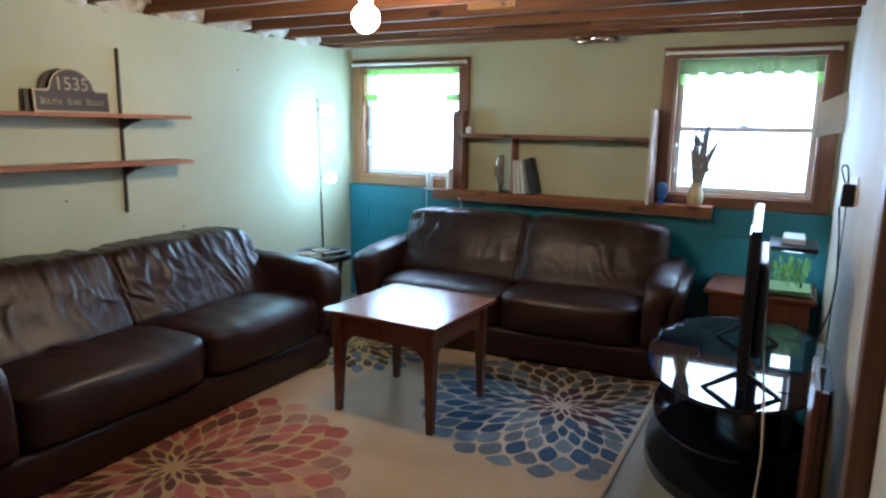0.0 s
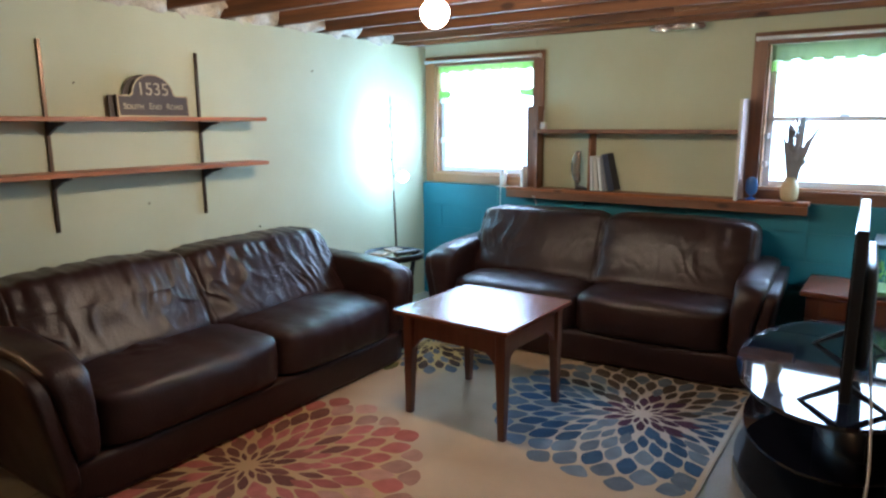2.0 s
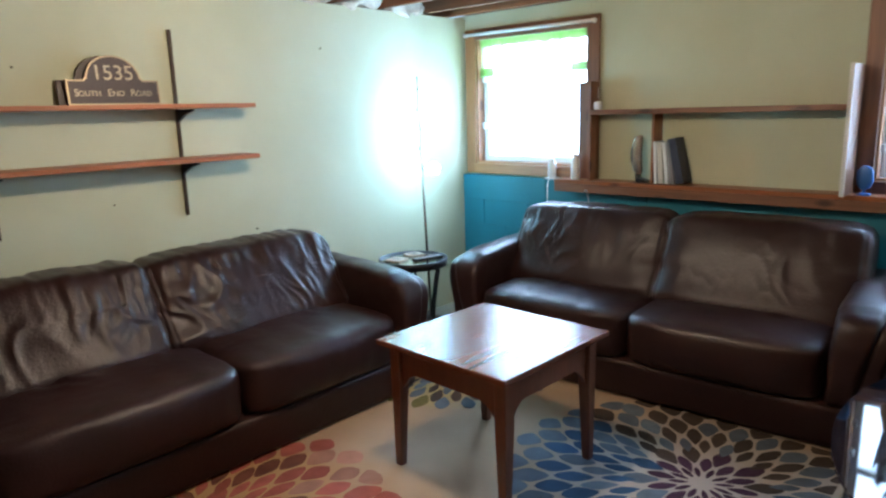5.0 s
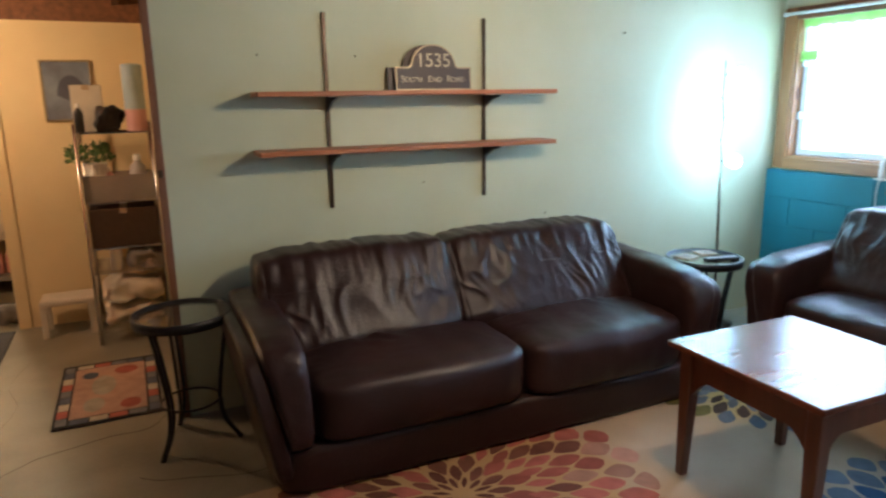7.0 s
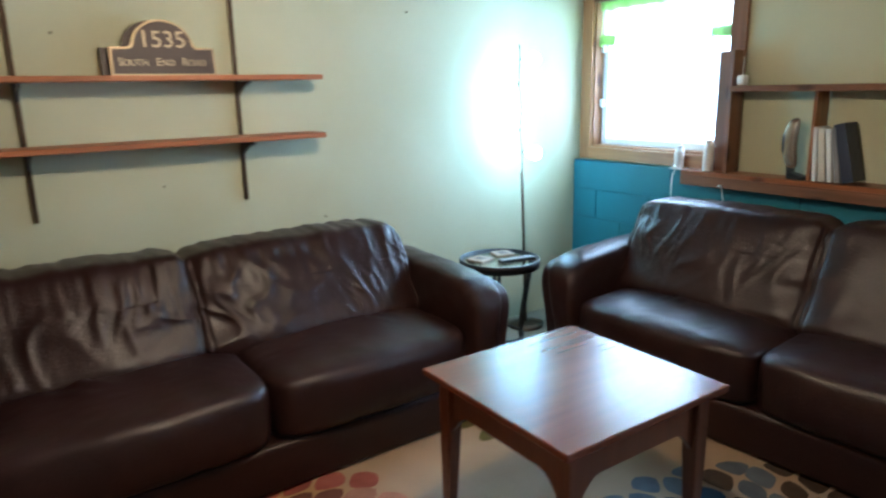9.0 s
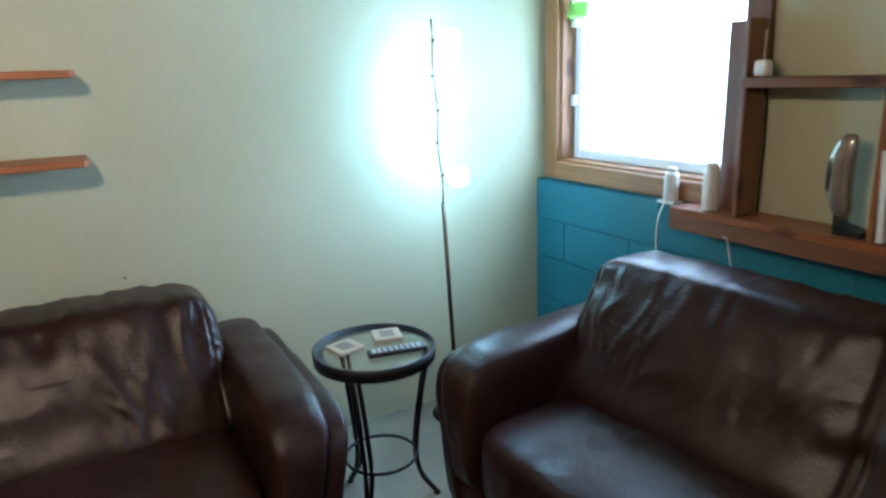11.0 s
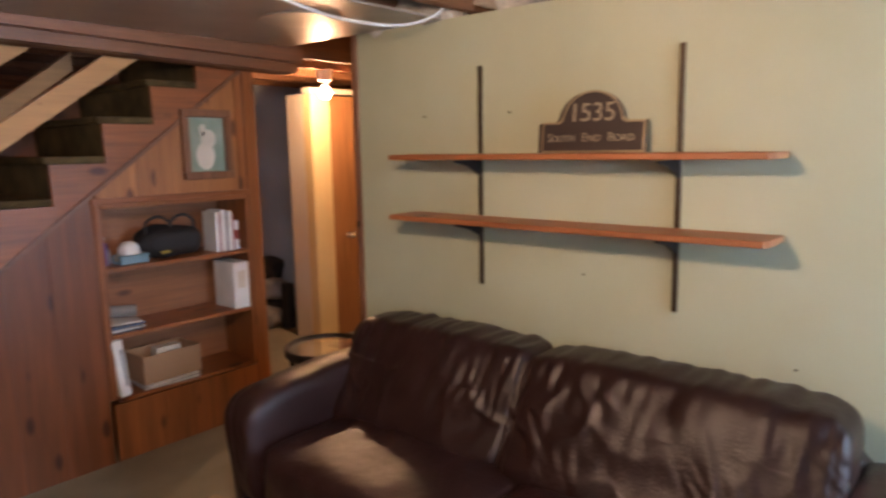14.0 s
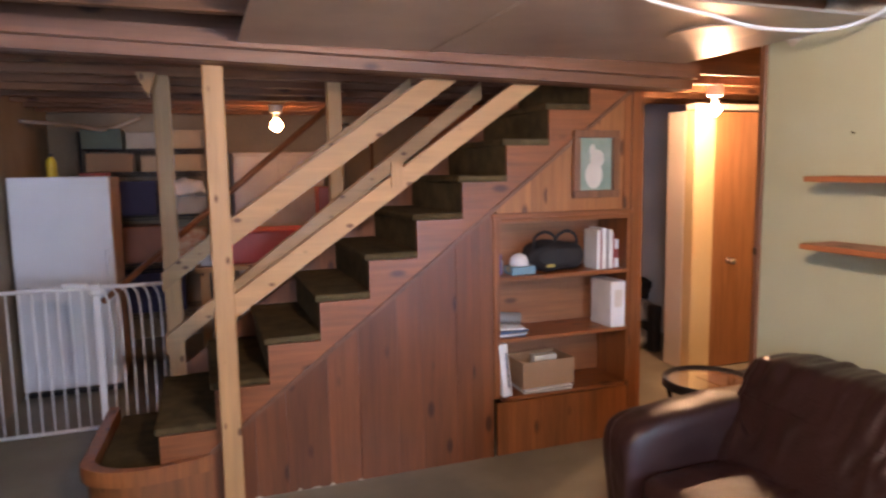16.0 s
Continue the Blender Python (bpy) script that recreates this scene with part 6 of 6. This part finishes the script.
part("pot", lathe([(0.05, -0.223), (0.055, -0.21), (0.07, -0.02), (0.074, 0.0)], 18), "white", pl)
carton((-1.50, -4.07, 0.60), 0.42, 0.38, 0.24, colour("dark_wicker", (0.06, 0.035, 0.02), 0.8, scale=50, bump=0.8), "dark woven basket drawer in the rack", name="woven_basket").location.z = 0.62
tagged(part("basket_rail", box(-1.71, -4.27, 0.605, -1.31, -3.87, 0.619), "chrome"), "chrome shelf under the woven basket", "shelf")
for z, sd in ((0.17, 3), (0.31, 9)):
    ob = part("folded_towel", tuft(-1.46, -4.06, z + 0.01, 0.34, 0.36, 0.13, sd * 11, "paper"), c_cream, smooth=True)
    tagged(ob, "rumpled pale towel stacked on the rack", "towel", "towels")
sl = thing("step_stool", (-1.70, -4.47, 0), "small cream plastic step stool against the wall", "stool")
part("seat", box(-0.12, -0.16, 0.21, 0.12, 0.16, 0.25, 0.012, seg=2), c_cream, sl)
for sx in (-1, 1):
    for sy in (-1, 1):
        part("leg", box(sx * 0.10 - 0.02, sy * 0.14 - 0.02, 0, sx * 0.10 + 0.02, sy * 0.14 + 0.02, 0.212, 0.005), c_cream, sl)
# doormat with a border of coloured blocks
dm = thing("hall_rug", (-0.53, -4.225, 0), "small pink hall rug with a coloured block border", "rug")
part("rug_surface", box(-0.42, -0.245, 0.001, 0.42, 0.245, 0.008, 0.002), dye("charcoal_dye", (0.05, 0.05, 0.055)), dm)
part("field", box(-0.335, -0.175, 0.008, 0.335, 0.175, 0.0092), dye("dusty_pink_dye", (0.48, 0.30, 0.22)), dm)
pal = [dye("grey_block_dye", (0.20, 0.20, 0.21)), DY[4], dye("cream_block_dye", (0.50, 0.44, 0.34)), dye("slate_block_dye", (0.12, 0.14, 0.18))]
k = 0
for i in range(9):
    for y in (-0.208, 0.208):
        part("border_block", box(-0.39 + i * 0.0875, y - 0.024, 0.008, -0.39 + i * 0.0875 + 0.08, y + 0.024, 0.0094), pal[(k * 7 + i) % 4], dm)
        k += 1
for i in range(4):
    for x in (-0.37, 0.37):
        part("border_block", box(x - 0.026, -0.17 + i * 0.087, 0.008, x + 0.026, -0.17 + i * 0.087 + 0.08, 0.0094), pal[(k * 5 + i) % 4], dm)
        k += 1
for x, y, a, b, c in ((0.2, -0.07, 0.09, 0.05, 2), (-0.05, -0.03, 0.14, 0.06, 2), (-0.24, 0.08, 0.06, 0.06, 1), (0.25, 0.10, 0.06, 0.05, 1), (-0.22, -0.10, 0.05, 0.04, 3)):
    part("woven_shape", prism([(x + a * math.cos(t), y + b * math.sin(t)) for t in np.linspace(0, 2 * math.pi, 16, endpoint=False)], "z", 0.0093, 0.0098), pal[c], dm)
gm = thing("bath_mat", (-1.42, -5.12, 0), "plain grey bath mat at the bathroom door", "mat")
part("mat_surface", box(-0.42, -0.30, 0.0, 0.42, 0.30, 0.012, 0.004), dye("mat_grey_dye", (0.13, 0.14, 0.16)), gm)
vn = thing("vanity_cabinet", (-3.20, -5.10, 0), "pale drawer cabinet in the bathroom", "cabinet")
part("body", box(-0.27, -0.4, 0.45, 0.27, 0.4, 0.74, 0.004), c_cream, vn)
part("counter", box(-0.28, -0.42, 0.741, 0.29, 0.42, 0.77, 0.005), c_cream, vn)
for y in (-0.2, 0.2):
    part("drawer", box(0.271, y - 0.18, 0.50, 0.285, y + 0.18, 0.70, 0.003), c_cream, vn)
    part("handle", box(0.286, y - 0.05, 0.60, 0.30, y + 0.05, 0.61), "rust", vn)
part("bottom_shelf", box(-0.27, -0.4, 0.12, 0.28, 0.4, 0.16), c_grey, vn)
for y in (-0.38, 0.36):
    part("leg", box(0.20, y - 0.02, 0, 0.26, y + 0.02, 0.449), c_cream, vn)
    part("leg", box(-0.26, y - 0.02, 0, -0.20, y + 0.02, 0.449), c_cream, vn)
carton((-3.12, -5.22, 0.161), 0.28, 0.20, 0.20, c_red, "red plastic bin under the cabinet", name="red_bin")
for y in (-5.05, -4.97):
    bottle((-3.05, y, 0.161), 0.035, 0.21, colour("pink_bottle", (0.65, 0.30, 0.26), 0.4), "pink bottle under the cabinet", name="pink_bottle", group="pink bottles")
mi = thing("bath_mirror", (-3.475, -5.15, 1.25), "dark framed mirror on the yellow wall", "mirror")
part("frame", box(0, -0.30, -0.24, 0.02, 0.21, 0.22, 0.006), "plastic", mi)
part("mirror_glass", box(0.0205, -0.27, -0.21, 0.022, 0.18, 0.19), colour("mirror_silver", (0.9, 0.9, 0.9), 0.03, metal=1.0), mi)
vl = thing("vanity_light", (-3.475, -5.10, 1.93), "glowing vanity light bar above the mirror", "lamp")
part("backplate", box(0, -0.25, -0.05, 0.03, 0.25, 0.05, 0.004), "chrome", vl)
part("lit_tube", rod((0.06, -0.22, 0), (0.06, 0.22, 0), 0.03, n=14), mat("lit_vanity_tube", (1, 1, 1), 0.4, emit=(1, 0.75, 0.42), power=BATH), vl, smooth=True)
ob = part("laundry_heap", tuft(-2.15, -4.88, 0.06, 0.25, 0.18, 0.12, 31, "paper"), c_grey, smooth=True)
tagged(ob, "small heap of grey laundry on the bathroom floor", "laundry")
for x, y, z, s in ((-1.22, -6.48, 0.12, 0.30), (-1.20, -6.44, 0.32, 0.24), (-1.24, -6.5, 0.50, 0.22), (-1.10, -6.3, 0.08, 0.2)):
    ob = part("dim_clutter", tuft(x, y, z, s, s, s * 0.8, x * 50 + z * 9, "paper"), (c_grey, "cloth_black", "cloth_black", c_navy)[int(s * 100) % 4], smooth=True)
    tagged(ob, "dark heaped clothes in the dim doorway", "clothes", "dim clutter")
tagged(part("door_stop_dark", box(-1.22, -6.2, 0.0, -1.14, -6.1, 0.4, 0.01), "cloth_black"), "black bag standing in the dim doorway", "bag")
